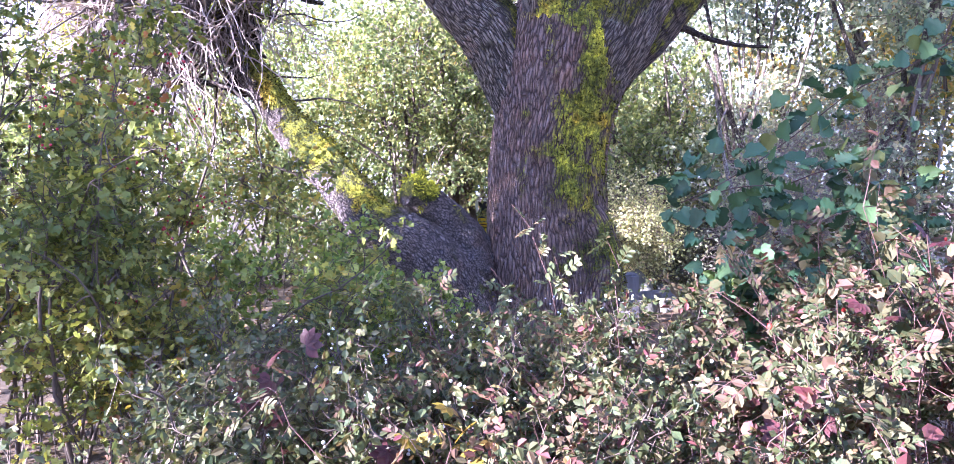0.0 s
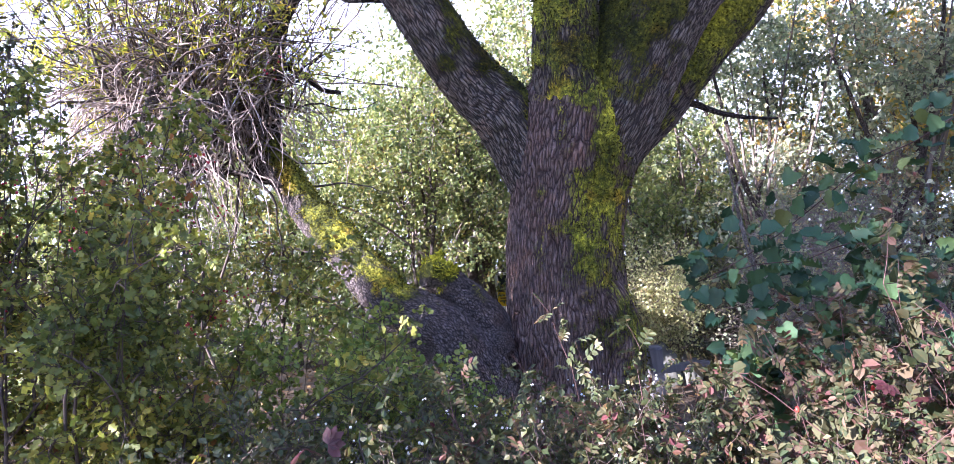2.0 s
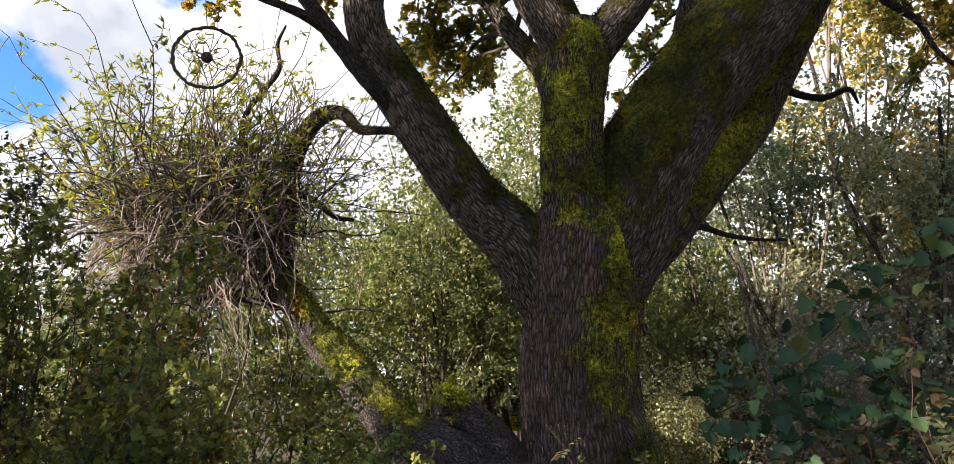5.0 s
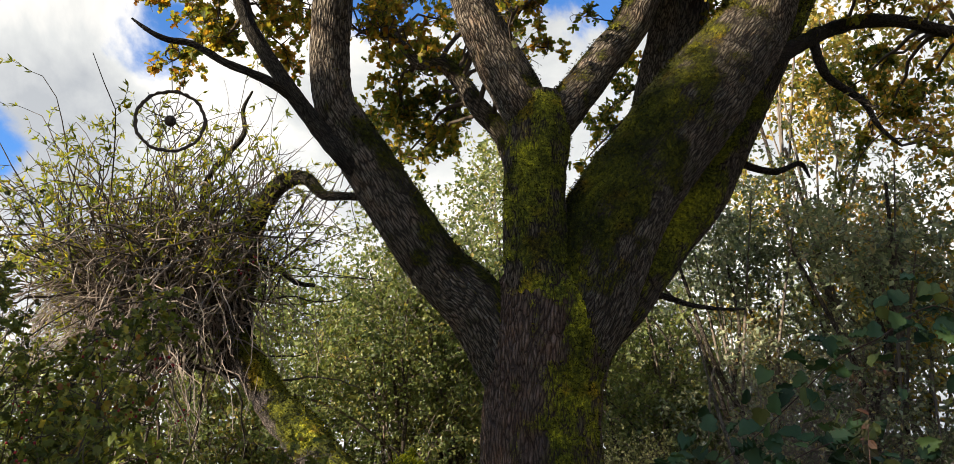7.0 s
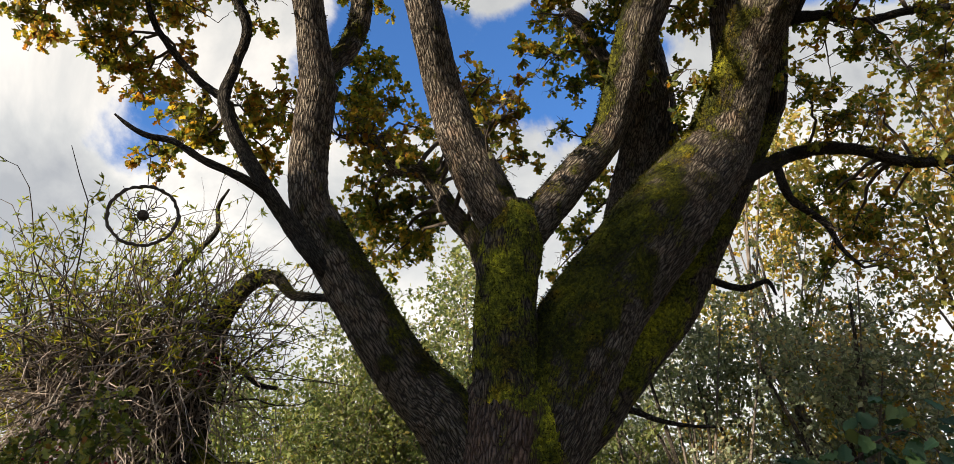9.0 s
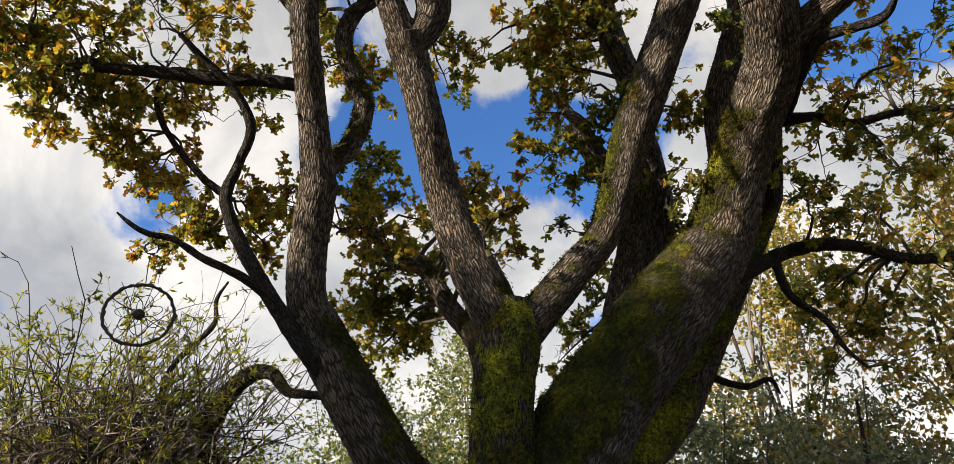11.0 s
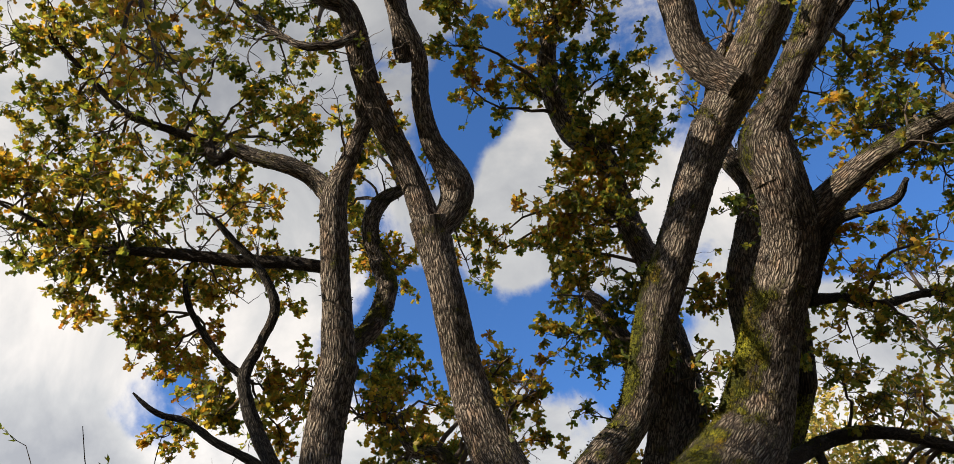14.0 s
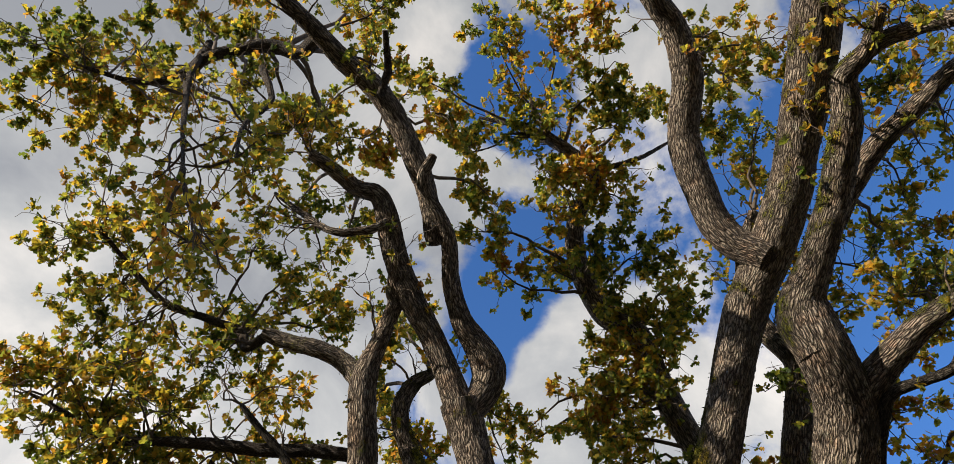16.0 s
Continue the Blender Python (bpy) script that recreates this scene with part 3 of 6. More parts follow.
BRANCH_STUB = [(-1.46, 5.62, 4.60, 0.036), (-1.58, 5.50, 4.67, 0.041), (-1.74, 5.45, 4.74, 0.037), (-1.95, 5.40, 4.82, 0.033), (-2.22, 5.35, 4.98, 0.029), (-2.41, 5.30, 5.00, 0.026), (-2.54, 5.25, 5.05, 0.022), (-2.68, 5.20, 5.15, 0.010)]
BRANCH_DARK = [(-1.19, 5.03, 6.47, 0.064), (-1.60, 5.00, 6.51, 0.063), (-2.05, 4.98, 6.49, 0.060), (-2.44, 4.95, 6.52, 0.060), (-2.94, 4.93, 6.54, 0.048), (-3.52, 4.96, 6.59, 0.040), (-3.82, 4.92, 6.70, 0.034), (-4.11, 4.83, 6.84, 0.026), (-4.47, 4.75, 6.98, 0.017)]
LIMB_MID_BASE = [(0.69, 6.10, 2.47, 0.335), (0.64, 6.00, 2.93, 0.306), (0.61, 5.95, 3.40, 0.284), (0.64, 5.90, 3.89, 0.278), (0.70, 5.90, 4.32, 0.283), (0.68, 5.90, 4.63, 0.249)]
LIMB_M = [(0.70, 5.90, 4.32, 0.230), (0.50, 5.85, 4.73, 0.228), (0.30, 5.77, 5.16, 0.213), (0.09, 5.55, 5.69, 0.176), (-0.08, 5.10, 6.19, 0.165), (-0.21, 4.90, 6.62, 0.174), (-0.30, 4.73, 6.87, 0.185)]
LIMB_M_LEFT = [(-0.27, 4.80, 6.77, 0.146), (-0.43, 4.59, 7.14, 0.132), (-0.60, 4.37, 7.44, 0.121), (-0.81, 4.10, 7.70, 0.128), (-0.98, 3.79, 7.99, 0.128), (-1.08, 3.47, 8.26, 0.116), (-1.19, 3.30, 8.42, 0.101), (-1.40, 3.21, 8.40, 0.088), (-1.64, 3.01, 8.45, 0.075), (-1.84, 2.86, 8.45, 0.062)]
LIMB_M_RIGHT = [(-0.26, 4.80, 6.77, 0.146), (-0.08, 4.72, 6.99, 0.153), (-0.03, 4.59, 7.20, 0.172), (-0.16, 4.40, 7.37, 0.136), (-0.29, 4.22, 7.47, 0.108), (-0.40, 3.92, 7.71, 0.090), (-0.44, 3.56, 7.98, 0.078), (-0.68, 3.09, 8.24, 0.067), (-0.58, 2.84, 8.36, 0.043)]
LIMB_M_HIGH = [(-0.57, 3.63, 7.97, 0.092), (-0.66, 3.28, 8.36, 0.106), (-0.78, 3.04, 8.61, 0.121), (-1.01, 2.65, 8.92, 0.122), (-1.26, 2.33, 9.08, 0.122), (-1.54, 2.08, 9.10, 0.108), (-1.80, 1.77, 9.12, 0.094), (-2.07, 1.46, 9.10, 0.080), (-2.29, 1.10, 9.00, 0.065)]
BRANCH_M_WEST = [(-1.85, 1.90, 9.43, 0.085), (-2.14, 2.09, 9.54, 0.080), (-2.49, 2.04, 9.63, 0.081), (-3.04, 2.09, 9.42, 0.063), (-3.49, 2.30, 9.25, 0.046), (-3.90, 2.29, 9.19, 0.033), (-4.33, 2.13, 9.14, 0.023)]
BRANCH_M_STUB = [(-1.09, 2.27, 8.54, 0.048), (-1.01, 2.02, 8.62, 0.039), (-1.02, 1.67, 8.65, 0.026)]
LIMB_C = [(0.66, 5.90, 4.21, 0.228), (1.01, 5.97, 4.62, 0.185), (1.36, 6.00, 5.06, 0.174), (1.69, 5.96, 5.46, 0.166), (1.89, 5.73, 6.03, 0.187), (2.05, 5.38, 6.54, 0.211), (2.25, 5.06, 7.02, 0.201), (2.43, 4.73, 7.49, 0.208), (2.64, 4.35, 8.02, 0.215)]
LIMB_C_TOP = [(2.45, 4.79, 7.56, 0.194), (2.70, 4.30, 8.05, 0.221), (2.92, 3.82, 8.32, 0.235), (3.10, 3.29, 8.58, 0.225), (3.17, 2.92, 8.77, 0.221), (3.24, 2.27, 8.97, 0.240), (3.26, 1.53, 9.16, 0.246), (3.26, 1.08, 9.25, 0.228)]
LIMB_C_LEFT = [(2.83, 3.90, 8.13, 0.174), (2.51, 3.83, 8.44, 0.184), (2.33, 3.61, 8.76, 0.178), (2.14, 3.05, 9.30, 0.181), (2.18, 2.45, 9.63, 0.175), (2.04, 1.96, 9.85, 0.150), (1.75, 1.58, 9.95, 0.130), (1.52, 1.15, 10.00, 0.109)]
LIMB_R = [(0.58, 6.22, 1.55, 0.300), (0.68, 6.20, 2.20, 0.400), (0.97, 6.15, 2.78, 0.445), (1.35, 6.10, 3.56, 0.456), (1.75, 6.05, 4.09, 0.421), (2.13, 6.00, 4.54, 0.423), (2.55, 6.00, 5.02, 0.389), (2.87, 5.99, 5.46, 0.350), (3.04, 5.39, 6.11, 0.282), (3.12, 4.84, 6.46, 0.269), (3.10, 4.48, 6.67, 0.262), (2.94, 4.12, 6.88, 0.246), (2.85, 3.92, 7.24, 0.229)]
LIMB_R_TOP = [(2.91, 4.14, 6.82, 0.206), (2.82, 3.94, 7.18, 0.212), (2.97, 3.53, 7.43, 0.154), (3.08, 3.15, 7.60, 0.146), (3.12, 3.03, 7.66, 0.146), (3.18, 2.35, 7.89, 0.134), (3.14, 1.98, 8.03, 0.109), (3.25, 1.72, 7.96, 0.078), (3.27, 1.37, 7.98, 0.063)]
LIMB_R_FAR = [(3.02, 3.60, 7.54, 0.122), (3.29, 3.12, 7.85, 0.123), (3.54, 2.70, 8.03, 0.112), (3.82, 2.36, 8.09, 0.095), (4.12, 1.93, 8.10, 0.079), (4.33, 1.63, 7.98, 0.063)]
BRANCH_R_PALE = [(3.15, 1.95, 8.04, 0.092), (3.33, 1.69, 8.00, 0.084), (3.54, 1.53, 7.87, 0.076), (3.75, 1.41, 7.69, 0.064), (3.98, 1.29, 7.49, 0.047)]
LIMB_R_RIGHT = [(3.13, 4.58, 6.57, 0.173), (3.41, 4.22, 6.75, 0.144), (3.64, 3.82, 6.79, 0.115), (3.90, 3.56, 6.83, 0.096), (4.28, 3.27, 6.87, 0.083), (4.64, 3.01, 6.95, 0.064)]
BRANCH_R_DEAD = [(3.35, 5.04, 6.30, 0.083), (3.37, 4.54, 6.50, 0.071), (3.45, 4.32, 6.56, 0.056), (3.68, 4.19, 6.56, 0.049), (3.88, 4.05, 6.56, 0.043), (3.88, 3.84, 6.58, 0.024)]
BRANCH_R_LOW = [(2.90, 6.10, 5.05, 0.093), (3.22, 6.20, 5.21, 0.084), (3.60, 6.30, 5.44, 0.078), (4.06, 6.35, 5.61, 0.071), (4.56, 6.40, 5.64, 0.067), (5.11, 6.45, 5.52, 0.062), (5.72, 6.50, 5.59, 0.057), (6.53, 6.50, 5.69, 0.040)]
BRANCH_R_HANG = [(3.56, 6.30, 5.38, 0.051), (3.66, 6.35, 5.01, 0.044), (3.98, 6.40, 4.76, 0.034), (4.10, 6.40, 4.46, 0.024), (4.27, 6.40, 4.26, 0.015)]
BRANCH_R_MID = [(3.42, 5.18, 6.34, 0.060), (3.80, 5.22, 6.42, 0.052), (4.25, 5.34, 6.46, 0.047), (4.73, 5.31, 6.59, 0.041), (5.48, 5.39, 6.76, 0.032)]
LIMB_S = [(0.85, 6.30, 2.12, 0.281), (1.09, 6.40, 2.52, 0.245), (1.48, 6.50, 2.94, 0.263), (1.94, 6.70, 3.50, 0.271), (2.43, 6.85, 4.00, 0.263), (2.67, 6.90, 4.38, 0.248), (3.74, 6.73, 6.21, 0.196), (3.74, 6.38, 6.38, 0.168), (3.67, 5.91, 6.79, 0.132), (3.56, 5.46, 7.02, 0.084)]
TWIG_S = [(2.84, 6.95, 4.40, 0.051), (3.04, 7.00, 4.33, 0.041), (3.29, 7.00, 4.27, 0.035), (3.56, 7.00, 4.35, 0.026), (3.63, 7.00, 4.19, 0.013)]
TWIG_TRUNK = [(1.62, 6.40, 2.92, 0.039), (1.83, 6.50, 2.89, 0.031), (2.04, 6.55, 2.82, 0.025), (2.30, 6.60, 2.78, 0.020), (2.58, 6.60, 2.76, 0.011)]
LIMB_P = [(1.74, 6.30, 4.03, 0.220), (1.86, 6.40, 4.65, 0.196), (2.03, 6.40, 5.35, 0.156), (2.15, 6.30, 5.82, 0.137), (2.22, 6.10, 6.30, 0.116), (2.17, 6.01, 6.49, 0.106), (2.28, 5.71, 6.93, 0.090), (2.43, 5.35, 7.41, 0.068), (2.60, 5.02, 7.84, 0.040)]
LIMB_B = [(0.59, 6.40, 4.07, 0.146), (0.43, 6.40, 4.51, 0.112), (0.19, 6.50, 4.89, 0.102), (-0.09, 6.60, 5.39, 0.087), (-0.40, 6.70, 5.53, 0.063), (-0.68, 6.76, 5.87, 0.043), (-1.04, 6.84, 6.01, 0.022)]
LIMB_Q = [(1.69, 6.50, 4.04, 0.237), (2.09, 6.60, 5.10, 0.205), (2.49, 6.52, 6.04, 0.181), (2.32, 6.21, 7.09, 0.162), (2.27, 6.07, 7.58, 0.155), (2.10, 5.89, 7.95, 0.153), (1.94, 5.69, 8.48, 0.148), (1.76, 5.46, 8.97, 0.158), (1.36, 5.32, 9.30, 0.152), (1.10, 4.93, 9.88, 0.135), (1.09, 4.45, 10.15, 0.110), (1.32, 4.01, 10.30, 0.093), (1.18, 3.76, 10.42, 0.079), (0.71, 3.44, 10.55, 0.055)]
BRANCH_Q_PALE = [(2.21, 6.48, 6.33, 0.143), (1.92, 6.28, 6.52, 0.142), (1.69, 6.09, 6.66, 0.128), (1.55, 5.88, 6.83, 0.087), (1.37, 5.75, 6.89, 0.040)]
LIMB_U = [(2.50, 6.30, 4.60, 0.230), (3.05, 6.05, 5.90, 0.178), (2.99, 5.51, 6.86, 0.160), (3.10, 5.22, 7.30, 0.150), (3.16, 4.90, 7.73, 0.133), (2.94, 4.81, 8.32, 0.117), (2.87, 4.36, 8.89, 0.089), (3.02, 3.90, 9.22, 0.060)]
ROOT_FLARE = [(0.68, 6.1, 1.38, 0.226), (0.84, 6.05, 1.21, 0.218), (0.94, 6.0, 1.02, 0.205), (0.97, 5.98, 0.84, 0.204), (0.94, 5.95, 0.63, 0.206), (0.91, 5.9, 0.23, 0.236), (0.92, 5.85, -0.2, 0.27)]
LOG_BASE = [(-0.01, 6.05, -0.21, 0.385), (-0.13, 6.00, 0.22, 0.355), (-0.23, 5.95, 0.58, 0.321), (-0.43, 5.90, 0.91, 0.268), (-0.68, 5.90, 1.11, 0.228), (-0.91, 5.95, 1.22, 0.200), (-1.10, 6.10, 1.44, 0.184), (-1.30, 6.30, 1.64, 0.174), (-1.57, 6.60, 1.88, 0.171), (-1.85, 6.90, 2.14, 0.161), (-2.33, 7.20, 2.79, 0.143), (-2.56, 7.40, 3.13, 0.116)]
LOG_STUB = [(-0.01, 6.10, 0.66, 0.231), (-0.11, 6.10, 0.97, 0.215), (-0.25, 6.10, 1.17, 0.184), (-0.40, 6.05, 1.34, 0.157), (-0.52, 6.00, 1.44, 0.136), (-0.61, 5.95, 1.47, 0.120)]
LOG_HORN = [(-0.60, 6.00, 1.48, 0.065), (-0.54, 6.05, 1.54, 0.051), (-0.48, 6.10, 1.62, 0.023)]
LOG_KNOB = [(-0.16, 6.00, 0.83, 0.177), (-0.03, 5.92, 0.86, 0.130), (0.03, 5.86, 0.88, 0.084)]
SNAG_ARCH = [(-2.33, 7.30, 2.81, 0.139), (-2.29, 7.30, 3.39, 0.115), (-2.19, 7.20, 3.95, 0.115), (-2.00, 7.10, 4.28, 0.096), (-1.78, 7.00, 4.39, 0.082), (-1.57, 6.90, 4.34, 0.068), (-1.39, 6.80, 4.13, 0.055), (-1.11, 6.60, 4.03, 0.041), (-0.75, 6.50, 3.95, 0.034), (-0.40, 6.55, 3.80, 0.020)]
SNAG_WHITE = [(-2.45, 7.35, 2.88, 0.089), (-2.75, 7.20, 3.03, 0.082), (-3.04, 7.10, 3.28, 0.069), (-3.22, 7.00, 3.49, 0.050), (-3.33, 7.00, 3.69, 0.028)]
SNAG_TWIG = [(-2.26, 7.20, 3.63, 0.045), (-1.96, 7.10, 3.52, 0.034), (-1.69, 7.00, 3.29, 0.028), (-1.50, 7.00, 3.25, 0.018)]
SNAG_UP = [(-2.34, 7.10, 3.24, 0.036), (-2.55, 7.10, 3.74, 0.037), (-2.70, 7.10, 4.21, 0.035), (-2.64, 7.10, 4.53, 0.029), (-2.46, 7.10, 4.76, 0.029), (-2.31, 7.10, 4.99, 0.026), (-2.34, 7.10, 5.26, 0.023), (-2.25, 7.10, 5.48, 0.013)]
SNAG_LOW = [(-2.33, 7.10, 2.44, 0.037), (-2.60, 7.00, 2.50, 0.030), (-2.99, 6.90, 2.52, 0.021)]
PADS_WEST_HIGH = [(-4.89, 1.85, 9.34, 0.67), (-5.02, 2.52, 9.22, 0.60), (-5.03, 3.35, 10.00, 0.61), (-4.33, 2.18, 10.80, 0.66), (-3.56, 1.91, 10.55, 0.54), (-4.31, 2.93, 10.16, 0.50), (-4.85, 2.36, 10.03, 0.59), (-3.04, 2.08, 10.97, 0.46), (-3.48, 3.06, 11.34, 0.45), (-2.68, 3.36, 10.43, 0.41), (-2.28, 3.44, 11.12, 0.48), (-3.21, 3.81, 10.61, 0.47), (-1.78, 2.03, 11.91, 0.36)]
PADS_WEST_MID = [(-4.37, 3.66, 8.16, 0.47), (-4.12, 3.84, 8.64, 0.49), (-3.91, 3.91, 9.24, 0.39), (-3.19, 3.97, 8.45, 0.46), (-3.95, 4.22, 8.22, 0.44), (-4.35, 4.09, 7.89, 0.36), (-2.64, 4.02, 8.83, 0.36), (-2.30, 4.24, 8.26, 0.38), (-2.00, 4.67, 9.86, 0.40), (-2.23, 3.78, 9.29, 0.37), (-2.93, 4.83, 7.64, 0.31), (-2.75, 5.51, 8.17, 0.38), (-2.83, 4.92, 8.31, 0.29), (-4.31, 4.29, 6.85, 0.44), (-4.19, 4.79, 7.10, 0.46), (-3.45, 4.36, 6.94, 0.35), (-4.25, 4.85, 6.65, 0.38), (-3.62, 4.85, 6.66, 0.43), (-3.11, 4.74, 6.87, 0.35), (-3.16, 5.41, 7.09, 0.35)]
PADS_MIDDLE_HIGH = [(-0.97, 2.81, 11.00, 0.45), (-0.51, 2.96, 9.92, 0.44), (-0.31, 3.55, 10.25, 0.47), (-0.07, 3.81, 9.51, 0.37), (0.07, 4.76, 9.40, 0.38), (-0.31, 4.40, 9.70, 0.38), (-1.19, 1.67, 10.27, 0.30), (-0.08, 2.00, 11.19, 0.45), (0.08, 2.38, 10.83, 0.32), (0.47, 3.25, 10.52, 0.32), (0.78, 2.29, 11.06, 0.45), (1.10, 1.96, 10.55, 0.39), (-1.25, 2.66, 10.75, 0.40), (-1.95, 3.61, 10.20, 0.40), (-1.33, 3.16, 9.46, 0.36), (0.14, 5.96, 7.99, 0.36), (-1.15, 5.20, 8.02, 0.35)]
PADS_EAST_HIGH = [(1.50, 3.31, 10.67, 0.53), (1.28, 3.60, 9.95, 0.42), (0.73, 4.01, 10.72, 0.46), (0.84, 4.15, 9.86, 0.43), (0.89, 5.18, 9.95, 0.37), (1.20, 4.46, 9.47, 0.46), (1.79, 4.17, 10.08, 0.44), (1.86, 4.58, 9.38, 0.46), (1.63, 5.49, 8.87, 0.46), (1.29, 5.55, 7.94, 0.42), (1.06, 5.74, 7.57, 0.38), (2.02, 5.54, 8.94, 0.43), (2.21, 5.10, 9.38, 0.40), (1.59, 2.62, 11.09, 0.50), (2.08, 3.11, 11.35, 0.44), (2.79, 2.13, 10.27, 0.47), (3.07, 2.96, 10.83, 0.51), (2.65, 3.14, 9.74, 0.38), (3.29, 3.85, 10.32, 0.34), (3.40, 2.21, 10.58, 0.41)]
PADS_FAR_EAST = [(4.18, 3.34, 8.45, 0.43), (4.60, 3.06, 8.94, 0.42), (4.02, 4.14, 8.23, 0.44), (4.32, 3.80, 8.26, 0.47), (3.79, 3.74, 7.23, 0.38), (4.07, 4.08, 7.07, 0.36), (4.07, 3.15, 7.66, 0.40), (3.72, 2.34, 8.77, 0.35), (3.98, 2.19, 8.65, 0.35), (3.91, 4.00, 8.64, 0.30), (2.78, 4.73, 7.08, 0.26), (3.57, 4.66, 6.52, 0.32), (4.46, 2.46, 8.53, 0.43), (4.42, 1.62, 9.60, 0.43), (3.24, 3.11, 10.06, 0.40), (3.30, 4.29, 8.60, 0.29)]
PADS_WEST_LOW = [(-4.02, 4.45, 7.63, 0.39), (-3.85, 5.01, 7.88, 0.37), (-4.15, 5.42, 7.02, 0.40), (-3.32, 5.17, 6.60, 0.37), (-3.84, 5.76, 6.62, 0.36), (-3.21, 5.79, 6.31, 0.34), (-3.01, 6.20, 6.23, 0.28), (-3.67, 5.45, 7.61, 0.34), (-3.21, 5.99, 6.97, 0.40), (-2.76, 6.02, 6.93, 0.32), (-3.13, 4.82, 8.19, 0.33), (-2.02, 5.05, 8.57, 0.41), (-1.94, 5.23, 9.18, 0.35), (-2.11, 6.02, 7.70, 0.41), (-2.01, 6.43, 7.50, 0.41), (-1.69, 6.43, 6.36, 0.26), (-2.40, 5.87, 5.58, 0.27), (-3.00, 6.96, 5.58, 0.33), (-1.79, 6.28, 5.79, 0.29), (-2.36, 5.96, 8.35, 0.35)]
PADS_BETWEEN = [(-1.27, 5.62, 9.39, 0.45), (-1.36, 6.15, 8.39, 0.30), (-1.20, 6.91, 8.39, 0.41), (-0.79, 6.51, 7.72, 0.38), (-0.69, 6.73, 6.95, 0.44), (-0.93, 6.87, 6.35, 0.39), (-0.53, 7.05, 6.48, 0.33), (-1.06, 6.47, 6.57, 0.31), (0.39, 6.52, 8.41, 0.25), (0.16, 7.04, 8.35, 0.25), (-0.79, 7.30, 5.97, 0.32), (-0.24, 7.50, 6.09, 0.29), (-0.98, 7.72, 5.41, 0.40), (-0.47, 7.61, 5.14, 0.43), (-0.05, 7.50, 4.96, 0.31), (0.36, 6.86, 8.46, 0.20)]
PADS_MIDDLE = [(0.60, 6.74, 6.55, 0.32), (0.49, 6.28, 5.69, 0.25), (0.90, 6.42, 6.10, 0.30), (1.03, 5.94, 7.00, 0.37), (1.41, 6.03, 7.36, 0.39), (1.21, 6.06, 6.50, 0.36), (1.73, 5.67, 8.23, 0.41), (1.29, 5.81, 8.04, 0.40), (1.21, 5.22, 8.00, 0.31), (1.82, 5.08, 8.73, 0.45), (1.53, 4.87, 9.01, 0.41), (2.31, 5.11, 9.04, 0.35), (1.80, 5.58, 6.62, 0.36), (2.36, 5.71, 5.95, 0.32), (2.62, 5.75, 6.80, 0.34), (2.67, 6.54, 5.75, 0.26), (0.98, 6.80, 5.71, 0.30), (1.37, 6.24, 5.69, 0.24), (1.49, 6.00, 6.06, 0.29), (1.39, 6.25, 8.02, 0.34)]
PADS_EAST = [(3.65, 4.28, 7.88, 0.32), (3.91, 4.03, 7.64, 0.38), (4.27, 3.88, 7.66, 0.38), (3.94, 4.49, 7.29, 0.28), (4.32, 4.00, 7.16, 0.30), (4.71, 4.20, 6.99, 0.38), (4.56, 4.98, 7.12, 0.33), (4.36, 4.25, 6.22, 0.29), (4.03, 4.91, 6.44, 0.30), (3.88, 5.48, 6.13, 0.37), (4.33, 5.41, 6.25, 0.31), (4.78, 5.15, 6.45, 0.39), (5.75, 6.28, 6.62, 0.46), (4.30, 5.06, 5.68, 0.33), (3.84, 5.82, 5.92, 0.38), (4.26, 6.19, 5.72, 0.32), (5.14, 6.72, 6.31, 0.37)]
PADS_LOW = [(-3.20, 5.49, 6.21, 0.36), (-3.04, 6.51, 6.50, 0.33), (-2.20, 5.94, 5.31, 0.31), (-1.73, 6.52, 5.60, 0.30), (-2.12, 6.81, 6.25, 0.29), (-0.79, 6.47, 5.81, 0.33), (-0.43, 6.98, 5.82, 0.31)]
PADS_BEHIND = [(-0.64, 7.37, 5.10, 0.35), (-0.09, 7.87, 5.18, 0.28), (-0.49, 7.42, 4.75, 0.31), (-0.99, 7.49, 5.16, 0.27), (-0.07, 7.88, 6.65, 0.28), (0.12, 7.63, 5.88, 0.24), (4.61, 7.96, 5.58, 0.38), (5.04, 7.66, 5.68, 0.38), (5.11, 7.25, 5.07, 0.36), (4.56, 7.57, 4.82, 0.32), (-0.82, 8.06, 4.87, 0.30)]
PADS_NOTCH = [(1.50, 8.12, 4.93, 0.27), (1.34, 8.60, 4.55, 0.26), (1.66, 7.44, 5.20, 0.23), (1.99, 7.85, 5.88, 0.23)]
PADS_NEAR = [(0.47, 5.33, 5.68, 0.19), (0.62, 5.33, 5.41, 0.17), (0.48, 5.29, 5.15, 0.15)]
BRANCH_W_HANG = [(-3.29, 2.1, 10.02, 0.053), (-3.05, 2.1, 8.8, 0.037), (-2.64, 2.1, 7.58, 0.026), (-2.31, 2.1, 6.7, 0.018), (-1.94, 2.1, 5.78, 0.01)]
BRANCH_W_CROOK = [(-2.48, 2.2, 9.3, 0.046), (-2.06, 2.2, 8.15, 0.029), (-2.1, 2.2, 7.46, 0.021), (-1.92, 2.2, 6.68, 0.012)]
